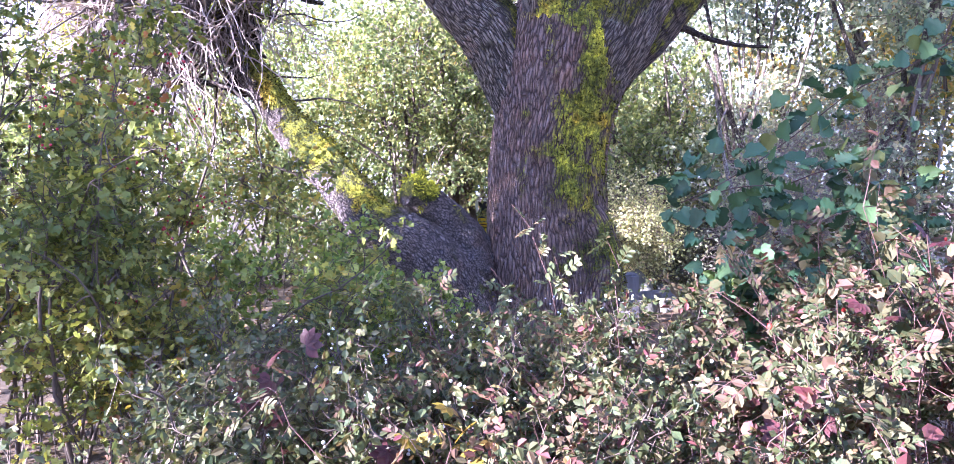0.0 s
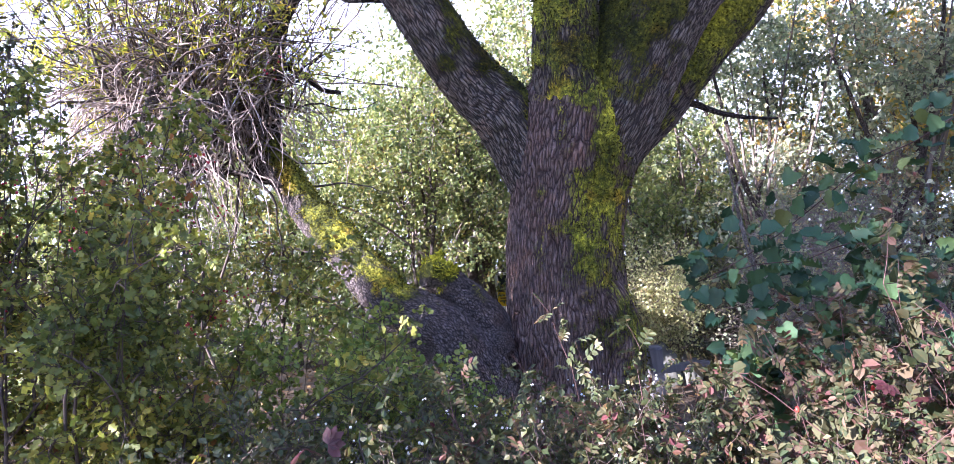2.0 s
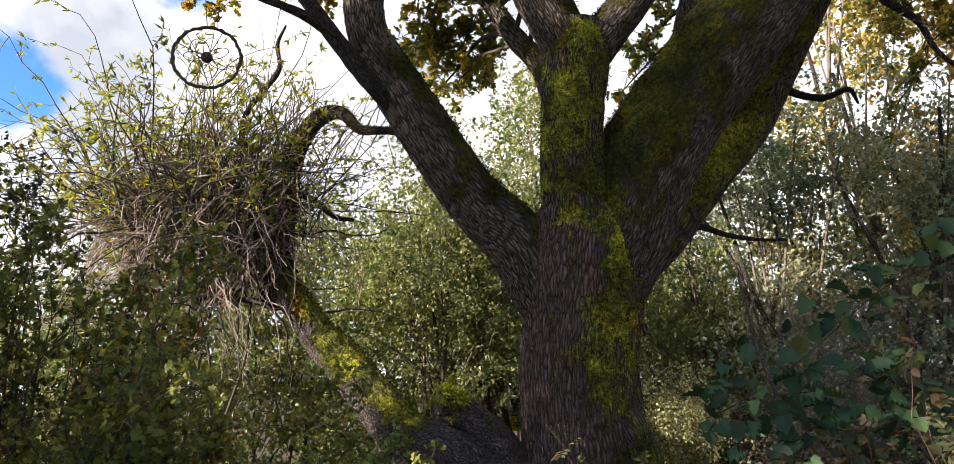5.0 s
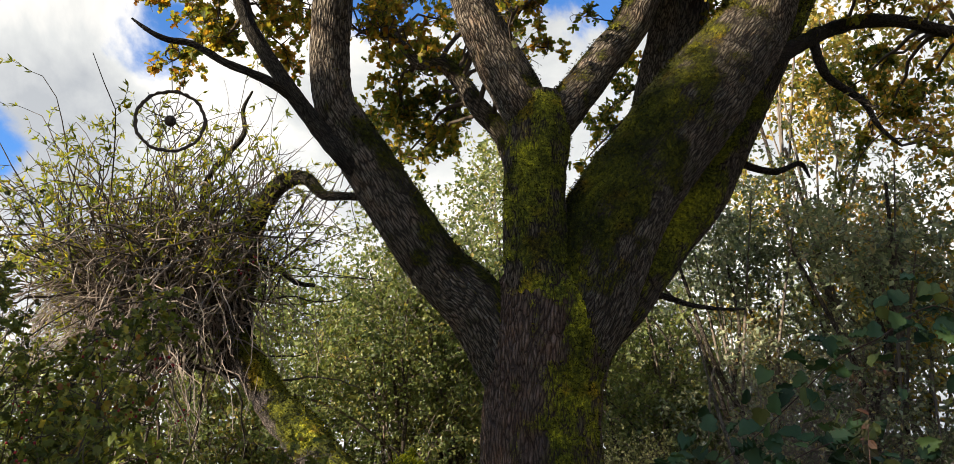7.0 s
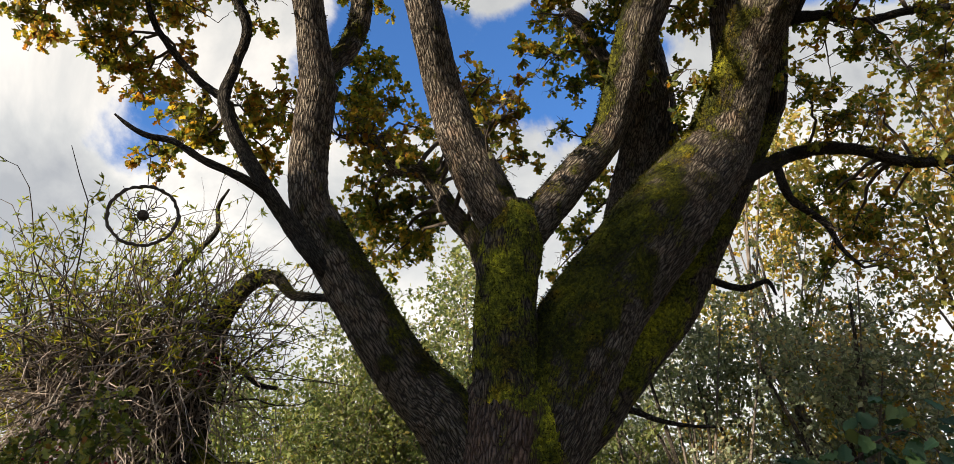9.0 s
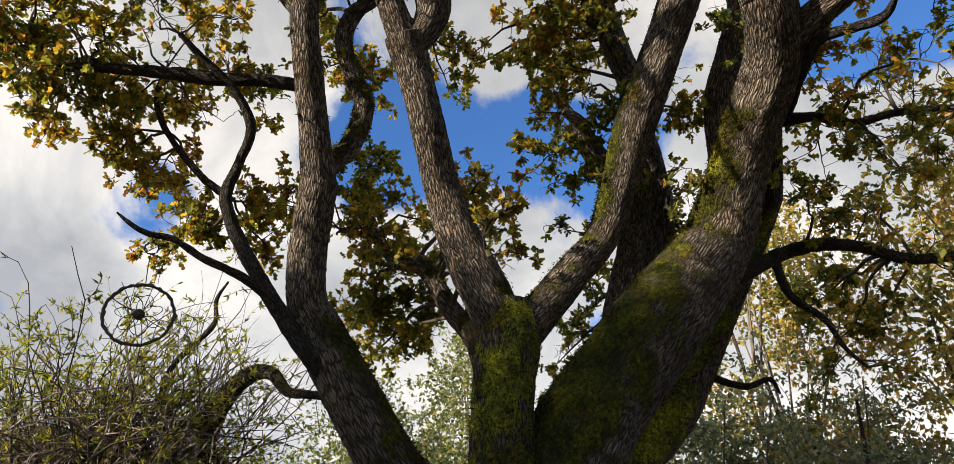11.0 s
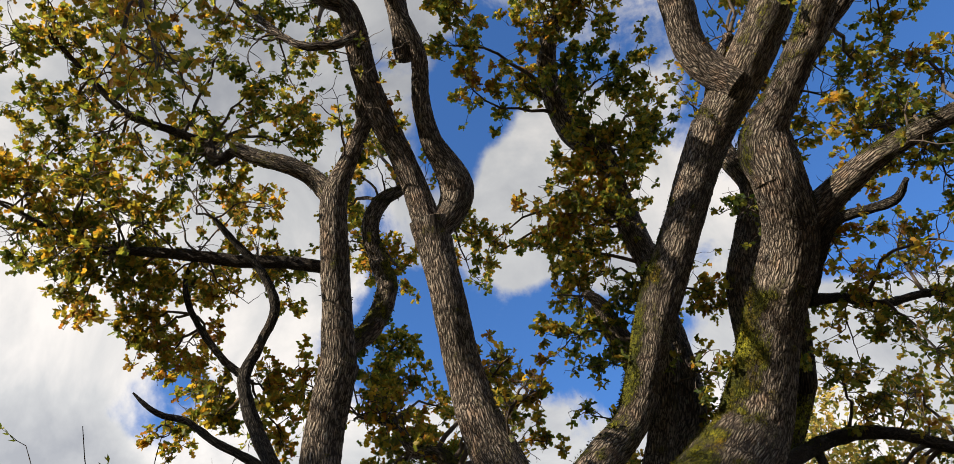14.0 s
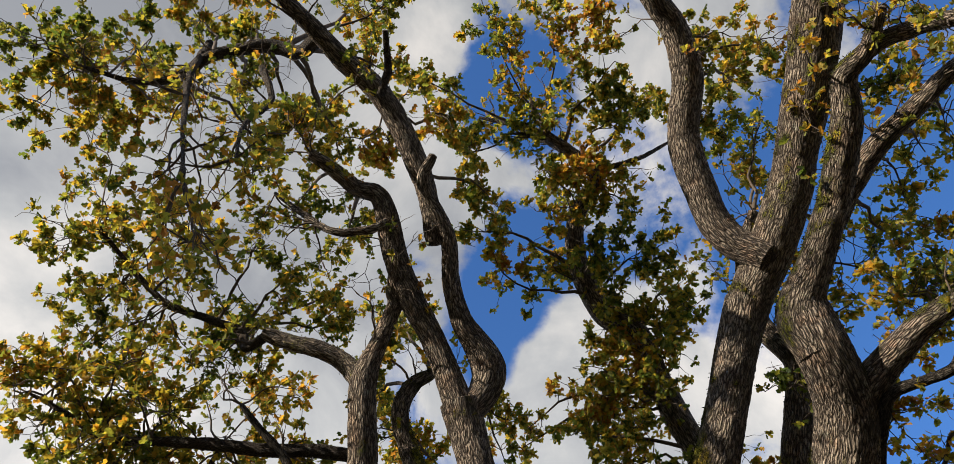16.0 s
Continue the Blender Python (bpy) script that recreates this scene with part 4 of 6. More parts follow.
BRANCH_M_SPUR = [(-1.03, 3.45, 8.12, 0.046), (-1.22, 3.45, 7.92, 0.045), (-1.57, 3.45, 7.89, 0.039), (-1.96, 3.45, 8.29, 0.035), (-2.38, 3.45, 8.78, 0.02)]
BRANCH_Q_WEST = [(1.16, 3.76, 10.49, 0.06), (0.7, 3.76, 11.27, 0.056), (0.27, 3.76, 11.87, 0.041), (-0.22, 3.76, 12.21, 0.023)]
BRANCH_Q_EAST = [(1.14, 3.7, 10.18, 0.046), (1.41, 3.7, 10.08, 0.038), (1.88, 3.7, 10.38, 0.031), (2.41, 3.7, 10.99, 0.021)]
# ---- end of limb lines ----


def mossy(amount, toward=(0.2, -0.2, 1.0), start=0.0, end=1.0, seed=0):
    """Moss by how far the bark faces toward, between two fractions of the limb."""
    t = unit(np.array(toward, float))

    def f(v, out, s):
        face = np.clip(out @ t * 0.5 + 0.5, 0, 1) ** 1.6
        run = np.clip((s - start) / 0.08 + 0.5, 0, 1) * np.clip((end - s) / 0.12 + 0.5, 0, 1)
        return amount * face * run[:, None] * (0.55 + 0.9 * vnoise(v * 1.9, seed + 11))
    return f


# ---- the oak ----
oak = thing("oak_tree", (0.62, 6.25, 0.0), "huge old oak with furrowed mossy trunk and autumn leaves", "tree")


def limb(name, line, mat, sides, step, moss=None, relief=0.012, seed=0, parent=None, label="", grain=9.0, lump=0.05, tufts=3000, tuft_mat=None):
    soup = Soup()
    tube(soup, line, sides, step, moss, relief, seed, grain, lump=lump)
    ob = part(name, soup.mesh(name), mat, parent or oak, label)
    if moss is not None and tufts:
        v, o, mm = soup.v[0], soup.out[0], soup.extra["moss"][0]
        area = 2 * np.pi * np.mean([q[3] for q in line]) * np.linalg.norm(np.diff(np.array(line)[:, :3], axis=0), axis=1).sum()
        k = rng.integers(0, len(v), int(area * tufts))
        k = k[rng.random(len(k)) < mm[k] - 0.25]
        fuzz = Soup()
        pos = v[k] + rng.normal(0, 0.008, (len(k), 3)) - o[k] * 0.004
        leaves(fuzz, CHIP_SHAPE, pos, o[k] + rng.normal(0, 0.6, (len(k), 3)) + np.array([0, 0, -0.25]), rng.uniform(0.012, 0.040, len(k)), 1.0, width=0.45)
        if fuzz.v:
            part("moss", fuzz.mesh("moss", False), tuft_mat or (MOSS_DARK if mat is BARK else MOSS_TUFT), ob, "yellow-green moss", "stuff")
    return ob


def trunk_moss(v, out, s):
    """A broad mossy band down the front and right of the trunk, fullest at the crotch."""
    a = out @ unit(np.array([0.55, -0.83, 0.1]))
    band = np.exp(-((1 - a) / 0.26) ** 2) * (0.36 + 0.8 * np.clip((v[..., 2] - 1.0) / 1.5, 0, 1))
    band = band * (0.4 + 1.15 * vnoise(v * np.array([7.0, 7.0, 1.3]), 31))
    top = np.clip((v[..., 2] - 2.1) / 0.7, 0, 1) * np.clip(0.6 + out[..., 0], 0.1, 1)
    edge = np.clip(out @ np.array([0.95, -0.3, 0]), 0, 1) ** 3 * 0.5
    return np.maximum(np.maximum(band * 0.66, edge * 0.8), top * 0.85)


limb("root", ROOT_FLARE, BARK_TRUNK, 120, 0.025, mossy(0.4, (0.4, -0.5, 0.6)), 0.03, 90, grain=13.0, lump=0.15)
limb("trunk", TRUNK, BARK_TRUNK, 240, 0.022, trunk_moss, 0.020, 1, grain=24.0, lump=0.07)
BIG = [("limb", LIMB_A, mossy(0.75, (0.35, -0.1, 0.9), 0.0, 0.72), 2), ("limb", LIMB_A_TOP, mossy(0.25), 3),
       ("limb", LIMB_MID_BASE, mossy(0.85, (0.0, -0.7, 0.5)), 4), ("limb", LIMB_M, mossy(0.3, (0.6, 0, 0.6), 0, 0.4), 5),
       ("limb", LIMB_M_LEFT, None, 6), ("limb", LIMB_M_RIGHT, None, 7), ("limb", LIMB_M_HIGH, None, 8),
       ("limb", LIMB_C, mossy(0.85, (-0.95, 0.15, 0.5), 0.0, 0.75), 9), ("limb", LIMB_C_TOP, mossy(0.3, (-0.8, 0, 0.5)), 10),
       ("limb", LIMB_C_LEFT, None, 11), ("limb", LIMB_R, lambda v, out, s: np.maximum(mossy(1.15, (-0.5, -0.45, 0.8), 0.0, 0.50, 12)(v, out, s), mossy(0.75, (-1.0, 0.25, 0.1), 0.3, 0.8, 13)(v, out, s)), 12),
       ("limb", LIMB_R_TOP, mossy(0.6, (-0.6, -0.2, 0.6)), 13), ("limb", LIMB_R_FAR, mossy(0.3), 14),
       ("limb", LIMB_R_RIGHT, mossy(0.4), 15), ("limb", LIMB_S, mossy(1.5, (-0.3, -0.5, 0.9)), 16),
       ("limb", LIMB_P, mossy(0.3), 17), ("limb", LIMB_B, mossy(0.7), 18), ("limb", LIMB_Q, None, 19), ("limb", LIMB_U, mossy(0.3), 20)]
for nm, line, moss, seed in BIG:
    r = max(q[3] for q in line)
    limb(nm, line, BARK_MOSS if line in (LIMB_S, LIMB_MID_BASE) else BARK, int(np.clip(r * 300, 28, 110)), 0.038, moss, 0.016 if r > 0.3 else 0.010, seed, grain=30.0)
SMALL = [(BRANCH_A_CUT, BARK, mossy(0.3)), (BRANCH_A_LEFT, BARK_THIN, None), (BRANCH_A_MOSS, BARK, mossy(1.0)), (LIMB_DEAD, BARK_DEAD, None),
         (BRANCH_DEAD_FORK, BARK_DEAD, None), (BRANCH_STUB, BARK_DEAD, None), (BRANCH_DARK, BARK_THIN, mossy(0.3)), (BRANCH_M_WEST, BARK_THIN, None),
         (BRANCH_M_STUB, BARK_THIN, None), (BRANCH_R_PALE, BARK, mossy(0.5)), (BRANCH_R_DEAD, BARK_DEAD, None), (BRANCH_R_LOW, BARK_THIN, mossy(0.7)),
         (BRANCH_R_HANG, BARK_THIN, None), (BRANCH_R_MID, BARK_THIN, None), (TWIG_S, BARK_THIN, None), (TWIG_TRUNK, BARK_THIN, None), (BRANCH_Q_PALE, BARK, None),
         (BRANCH_W_HANG, BARK_THIN, None), (BRANCH_W_CROOK, BARK_THIN, None), (BRANCH_M_SPUR, BARK, None), (BRANCH_Q_WEST, BARK_THIN, None), (BRANCH_Q_EAST, BARK_THIN, None)]
for seed, (line, mat, moss) in enumerate(SMALL):
    limb("branch", line, mat, 20, 0.04, moss, 0.008, 40 + seed, grain=22.0, lump=0.12)


SUNLIT = np.vstack([spline(q, 0.15) for q in (LIMB_A, LIMB_M, LIMB_M_LEFT, LIMB_C, LIMB_R)])
SUNLIT = SUNLIT[(SUNLIT[:, 2] > 4.7) & (SUNLIT[:, 2] < 7.6)]


def clear_of_sun(pos):
    """False for most places in the crown that would stand between the low sun and the bare limbs: the gaps through which it reaches them."""
    w = np.array(sun_way)
    gap = pos[:, None] - SUNLIT[None, :, :3]
    ahead = gap @ w
    off = np.linalg.norm(gap - ahead[..., None] * w, axis=-1)
    shades = ((ahead > SUNLIT[:, 3] + 0.25) & (off < SUNLIT[:, 3] + 0.06)).any(1)
    return ~shades | (rng.random(len(pos)) < 0.22)


def crown(hosts, reach, per_metre, leaf_size, n_leaf, parent, leaf_mat, shape, twig_mat=TWIG, rise=0.15, droop=0.0, bare=0.0, r0=0.012):
    """Side shoots off each host line, twigs off the shoots, leaf rosettes at the twig ends."""
    wood, leafs = Soup(), Soup()
    starts, ways = [], []
    for line, f0, thick in hosts:
        s = spline(line, 0.05)
        s = s[int(len(s) * f0):]
        if len(s) < 2:
            continue
        d = unit(np.gradient(s[:, :3], axis=0))
        run = np.linalg.norm(np.diff(s[:, :3], axis=0), axis=1).sum()
        m = max(2, int(run * per_metre * thick))
        k = np.append(rng.integers(0, len(s), m), [len(s) - 1] * 2)
        side = unit(np.cross(d[k], rng.normal(0, 1, (len(k), 3))))
        starts.append(s[k, :3])
        ways.append(side + d[k] * rng.uniform(0.1, 1.0, (len(k), 1)) + np.array([0, 0, rise]))
    starts, ways = np.vstack(starts), np.vstack(ways)
    n = len(starts)
    long = reach * rng.uniform(0.45, 1.15, n)
    shoot = wander(starts, ways, long, r0 * (0.6 + 0.6 * rng.random(n)), 0.003, 8, 0.30, -droop)
    sticks(wood, shoot, 5)
    m = 7
    idx = np.repeat(np.arange(n), m)
    at = rng.integers(2, 8, len(idx))
    p = shoot[idx, at, :3]
    d = unit(shoot[idx, np.minimum(at, 6) + 1, :3] - shoot[idx, at - 1, :3])
    tw = wander(p, d * 0.7 + rng.normal(0, 0.75, p.shape) + np.array([0, 0, rise]), 0.34 * reach * rng.uniform(0.5, 1.2, len(idx)), 0.0045, 0.0018, 5, 0.35)
    sticks(wood, tw, 3)
    has = rng.random(len(idx)) > bare
    tips = tw[has][:, 4, :3]
    tipd = unit(tw[has][:, 4, :3] - tw[has][:, 3, :3])
    open_sky = clear_of_sun(tips)
    tips, tipd = tips[open_sky], tipd[open_sky]
    q = np.repeat(np.arange(len(tips)), n_leaf)
    pos = tips[q] + rng.normal(0, 0.012, (len(q), 3))
    wd = tipd[q] * 0.5 + rng.normal(0, 0.8, (len(q), 3)) + np.array([0, 0, -0.1])
    leaves(leafs, shape, pos, wd, leaf_size * rng.uniform(0.65, 1.25, len(q)), 0.8)
    part("brushwood", wood.mesh("brushwood"), twig_mat, parent, kind="stuff")
    part("foliage", leafs.mesh("foliage", False), leaf_mat, parent, "green and golden autumn leaves", "stuff")
    return len(q)


OAK_HOSTS = [(LIMB_A_TOP, 0.45, 0.8), (BRANCH_A_LEFT, 0.0, 1.3), (BRANCH_A_MOSS, 0.6, 1.0), (LIMB_DEAD, 0.8, 0.6), (BRANCH_DEAD_FORK, 0.6, 1.0),
             (BRANCH_DARK, 0.35, 1.4), (LIMB_M_LEFT, 0.6, 0.5), (LIMB_M_HIGH, 0.35, 0.9), (BRANCH_M_WEST, 0.3, 1.4), (LIMB_C_LEFT, 0.5, 0.5),
             (LIMB_R_TOP, 0.5, 0.6), (LIMB_R_FAR, 0.3, 0.9), (LIMB_R_RIGHT, 0.5, 0.9), (BRANCH_R_PALE, 0.3, 1.0), (BRANCH_R_LOW, 0.45, 1.0),
             (BRANCH_R_MID, 0.4, 1.1), (BRANCH_R_HANG, 0.4, 0.8), (LIMB_Q, 0.35, 0.9), (LIMB_B, 0.55, 0.8), (LIMB_U, 0.6, 0.8),
             (BRANCH_W_HANG, 0.2, 1.0), (BRANCH_W_CROOK, 0.3, 1.0), (BRANCH_M_SPUR, 0.4, 0.8), (BRANCH_Q_WEST, 0.2, 1.0)]
crown(OAK_HOSTS, 0.8, 5.0, 0.078, 7, oak, OAK_LEAF, OAK_SHAPE, droop=0.02)
LIMB_LINES = [LIMB_A, LIMB_A_TOP, BRANCH_A_CUT, BRANCH_A_LEFT, BRANCH_A_MOSS, LIMB_DEAD, BRANCH_DEAD_FORK, BRANCH_DARK, LIMB_M_LEFT, LIMB_M_RIGHT, LIMB_M_HIGH, BRANCH_M_WEST,
              LIMB_C_TOP, LIMB_C_LEFT, LIMB_R_TOP, LIMB_R_FAR, BRANCH_R_PALE, LIMB_R_RIGHT, BRANCH_R_LOW, BRANCH_R_MID, LIMB_P, LIMB_B, LIMB_Q, LIMB_U]
LIMB_POINTS = np.vstack([spline(q, 0.1)[int(len(q) * 0.3):] for q in LIMB_LINES])


def sprays(pads, leaf_size, per_pad, name="foliage"):
    """Leafy sprays: a crooked bough from the nearest limb into each pad, shoots and leaf rosettes in it."""
    wood, leafs = Soup(), Soup()
    for x, y, z, r in pads:
        c = np.array([x, y, z])
        gap = np.linalg.norm(LIMB_POINTS[:, :3] - c, axis=1) + 0.6 * np.maximum(LIMB_POINTS[:, 2] - z, 0)
        a = LIMB_POINTS[np.argmin(gap)]
        far = np.linalg.norm(c - a[:3])
        k = 9
        t = np.linspace(0, 1, k)[:, None]
        line = a[:3] + (c - a[:3]) * t + (rng.normal(0, 0.07, (k, 3)).cumsum(0) * 0.5 + np.array([0, 0, 0.12 * far])) * (4 * t * (1 - t))
        thick = min(a[3] * 0.5, 0.012 + 0.012 * far)
        sticks(wood, [np.hstack([line, thick * (1 - t) + 0.006 * t])], 6)
        m = 9
        st = line[rng.integers(5, k, m)]
        w = unit(rng.normal(0, 1, (m, 3))) + unit(c - a[:3]) * 0.5 + np.array([0, 0, 0.1])
        sh = wander(st, w, r * rng.uniform(0.8, 1.4, m), 0.006, 0.0025, 7, 0.35)
        sticks(wood, sh, 4)
        i, j = np.repeat(np.arange(m), 4), rng.integers(2, 7, m * 4)
        tw = wander(sh[i, j, :3], rng.normal(0, 1, (m * 4, 3)) + np.array([0, 0, 0.15]), r * 0.45 * rng.uniform(0.4, 1.2, m * 4), 0.0035, 0.0015, 4, 0.4)
        sticks(wood, tw, 3)
        n = int(per_pad * np.clip(r / 0.35, 0.5, 1.7) ** 1.6)
        i, j = rng.integers(0, m * 4, n // 7), rng.integers(2, 4, n // 7)
        keep = clear_of_sun(tw[i, j, :3])
        i, j = np.repeat(i[keep], 7), np.repeat(j[keep], 7)
        n = len(i)
        pos = tw[i, j, :3] + rng.normal(0, 0.012, (n, 3))
        leaves(leafs, OAK_SHAPE, pos, unit(tw[i, 3, :3] - tw[i, 2, :3]) * 0.45 + rng.normal(0, 0.8, (n, 3)), leaf_size * rng.uniform(0.6, 1.25, n), 0.8)
    part("brushwood", wood.mesh("brushwood"), TWIG, oak, kind="stuff")
    part(name, leafs.mesh(name, False), OAK_LEAF, oak, "green and golden autumn leaves", "stuff")


for pads in (PADS_WEST_HIGH, PADS_WEST_MID, PADS_MIDDLE_HIGH, PADS_EAST_HIGH, PADS_FAR_EAST, PADS_WEST_LOW, PADS_BETWEEN, PADS_MIDDLE, PADS_EAST, PADS_LOW, PADS_BEHIND, PADS_NEAR, PADS_NOTCH):
    sprays(pads, 0.082, 620 if pads is PADS_WEST_HIGH else 330 if pads is PADS_WEST_MID else 560 if pads in (PADS_MIDDLE_HIGH, PADS_EAST_HIGH) else 240 if pads in (PADS_EAST, PADS_FAR_EAST) else 430)

# ---- the leaning log and the snag beside the oak ----
log = thing("leaning_log", (-0.1, 6.0, 0.0), "mossy half-fallen oak stem leaning away from the trunk", "log")
limb("stem", LOG_BASE, BARK_LOG, 140, 0.03, mossy(1.0, (0.35, -0.1, 1.0), 0.36, 1.1), 0.028, 61, log, grain=16.0, lump=0.14)
# stub and horn lie in shade; the sun on their moss is painted
limb("stub", LOG_STUB, BARK_LOG, 110, 0.025, mossy(2.2, (-0.2, -0.1, 1), 0.80, 1.4), 0.02, 62, log, "sawn-off stub capped with moss coloured as if sunlit", grain=18.0, lump=0.2, tufts=11000, tuft_mat=MOSS_SUN_PAINTED)
limb("horn", LOG_HORN, BARK_LOG, 30, 0.025, mossy(1.8, (0, 0, 1)), 0.01, 63, log, "mossy broken spur", tufts=16000, tuft_mat=MOSS_SUN_PAINTED)
limb("knob", LOG_KNOB, BARK_LOG, 70, 0.02, None, 0.02, 64, log, "swollen burl", lump=0.25)
snag = thing("dead_snag", (-2.4, 7.3, 2.45), "dead arching stem with a tangle of dry twigs", "tree")
limb("stem", [(-2.40, 7.28, 2.45, 0.15)] + SNAG_ARCH, BARK_DEAD, 40, 0.04, mossy(0.5), 0.014, 65, snag)
for k, line in enumerate((SNAG_WHITE, SNAG_TWIG, SNAG_UP, SNAG_LOW)):
    limb("branch", line, (PALE_WOOD, BARK_DEAD, BARK_DEAD, BARK_DEAD)[k], 16, 0.04, None, 0.006, 70 + k, snag, lump=0.15)


def grow(name, place, label, category, centres, n_leaf, size, shape, mat, twigs, twig_len, twig_mat, twig_r=0.004, stems=(), stem_mat=None, group="", roll=0.8, lift=0.2, hollow=0.5):
    """A bush or a small tree: stems from the ground into each clump (x, y, z, rx, ry, rz), then twigs and leaves in the clumps."""
    ob = thing(name, place, label, category, group)
    wood, leafs = Soup(), Soup()
    C = np.asarray(centres, float)
    vol = (C[:, 3] * C[:, 4] * C[:, 5]) ** 0.75
    share = vol / vol.sum()
    for st in stems:
        if st[0][2] < 0:
            stem = Soup()
            tube(stem, st, 9, 0.12, lump=0.12)
            part("trunk", stem.mesh("trunk"), stem_mat or twig_mat, ob)
        else:
            tube(wood, st, 5, 0.2, lump=0.1)
    for c, w in zip(C, share):
        m = max(6, int(twigs * w))
        u = unit(rng.normal(0, 1, (m, 3)))
        rad = rng.uniform(0.15, 0.85, (m, 1))
        p = c[:3] + u * rad * c[3:] - np.array([0, 0, 0.15]) * c[5]
        tw = wander(p, u * 0.8 + np.array([0, 0, lift]) + rng.normal(0, 0.4, u.shape), twig_len * rng.uniform(0.5, 1.2, m), twig_r, twig_r * 0.35, 5, 0.28)
        sticks(wood, tw, 3)
        k = max(10, int(n_leaf * w))
        i, j = rng.integers(0, m, k), rng.integers(1, 5, k)
        pos = tw[i, j, :3] + rng.normal(0, 0.035 + size * 0.25, (k, 3))
        q = (pos - c[:3]) / c[3:]
        far = np.linalg.norm(q, axis=1)
        keep = rng.random(k) > np.clip(hollow - far, 0, 0.8)
        pos = pos[keep]
        leaves(leafs, shape, pos, rng.normal(0, 1, pos.shape) + np.array([0, 0, -0.25]), size * rng.uniform(0.6, 1.3, len(pos)), roll)
    if wood.v:
        wood.extra = {}
        part("branchwork", wood.mesh("branchwork"), stem_mat or twig_mat, ob, kind="stuff")
    part("foliage", leafs.mesh("foliage", False), mat, ob, kind="stuff")
    return ob


def clumps(n, cx, cy, cz, sx, sy, sz, rlo, rhi):
    """Scattered clumps inside a box."""
    p = rng.uniform(-1, 1, (n, 3)) * np.array([sx, sy, sz]) + np.array([cx, cy, cz])
    r = rng.uniform(rlo, rhi, (n, 1)) * rng.uniform(0.75, 1.25, (n, 3))
    return np.hstack([p, r])


def trunk_line(x, y, h, r, lean=0.0, twist=0.15):
    n = 6
    t = np.linspace(0, 1, n)
    w = rng.normal(0, twist, (n, 2)).cumsum(0) * 0.5
    return [(x + lean * h * k + w[i, 0] * k, y + w[i, 1] * k, -0.1 + h * k, r * (1 - 0.7 * k)) for i, k in enumerate(t)]


# ---- woodland behind ----
BARK_WOOD = bark("woodland_bark", (0.075, 0.06, 0.05), (0.26, 0.22, 0.19), 0.6, 2.2)


def wood_tree(name, label, x, y, h, spread, n_leaf, size, mat, low=0.25, r=0.08, n=22, stems=2, shape=CHIP_SHAPE, group="woodland trees"):
    C = clumps(n, x, y, h * (low + 1) / 2, spread, spread * 0.7, h * (1 - low) / 2, 0.35, 0.75)
    t = (C[:, 2] / h - low) / (1 - low)
    C[:, 0] = x + (C[:, 0] - x) * (1.1 - 0.75 * np.clip(t, 0, 1))
    st = [trunk_line(x + rng.normal(0, spread * 0.2), y + rng.normal(0, spread * 0.2), h * rng.uniform(0.7, 0.95), r * rng.uniform(0.35, 0.75), rng.normal(0, 0.09), 0.35) for _ in range(stems)]
    for c in C[:: 2]:
        s = st[rng.integers(0, stems)]
        a = s[rng.integers(1, 4)]
        mid = [(a[0] + c[0]) / 2, (a[1] + c[1]) / 2, (a[2] + c[2]) / 2 + 0.15]
        st.append([(a[0], a[1], a[2], a[3] * 0.5), (*mid, 0.02), (c[0], c[1], c[2], 0.008)])
    return grow(name, (x, y, 0), label, "tree", C, n_leaf, size, shape, mat, int(n_leaf * 0.035), 0.7, BARK_WOOD, 0.005, st, BARK_WOOD, group)


wood_tree("hawthorn_tree", "slender many-stemmed tree in dappled yellow-green leaf", -1.3, 11.0, 5.2, 1.6, 20000, 0.07, WOOD_LEAF, 0.32, 0.07, 34, 5)
wood_tree("hawthorn_tree", "leafy tree with thin dark stems", -0.55, 11.8, 5.0, 1.6, 19000, 0.07, WOOD_LEAF, 0.36, 0.16, 34, 7)
wood_tree("hawthorn_tree", "bushy tree turning yellow-green", -3.8, 12.2, 4.6, 1.9, 15000, 0.09, WOOD_LEAF, 0.1, 0.07, 34, 3)
wood_tree("willow_tree", "pale green tree behind the oak", 1.3, 14.6, 8.0, 1.7, 11000, 0.10, WOOD_LEAF, 0.35, 0.10, 28, 3)
wood_tree("hawthorn_tree", "low bushy tree behind the oak", 2.5, 10.6, 4.2, 1.2, 13000, 0.08, WOOD_LEAF, 0.0, 0.07, 28, 4)
wood_tree("hawthorn_tree", "dense tree with small grey-green leaves", 3.9, 9.7, 5.0, 1.4, 14000, 0.075, DARK_LEAF, 0.0, 0.08, 32, 4)
wood_tree("hawthorn_tree", "dense dark-leaved tree beside the oak", 5.2, 8.5, 4.9, 1.4, 14000, 0.072, DARK_LEAF, 0.0, 0.09, 32, 4)
wood_tree("hawthorn_tree", "tall thicket tree with small leaves", 2.2, 13.5, 5.2, 1.8, 12000, 0.09, WOOD_LEAF, 0.0, 0.09, 30, 3)
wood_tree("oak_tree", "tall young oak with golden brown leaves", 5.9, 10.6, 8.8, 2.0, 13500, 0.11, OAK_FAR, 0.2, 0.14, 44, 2)
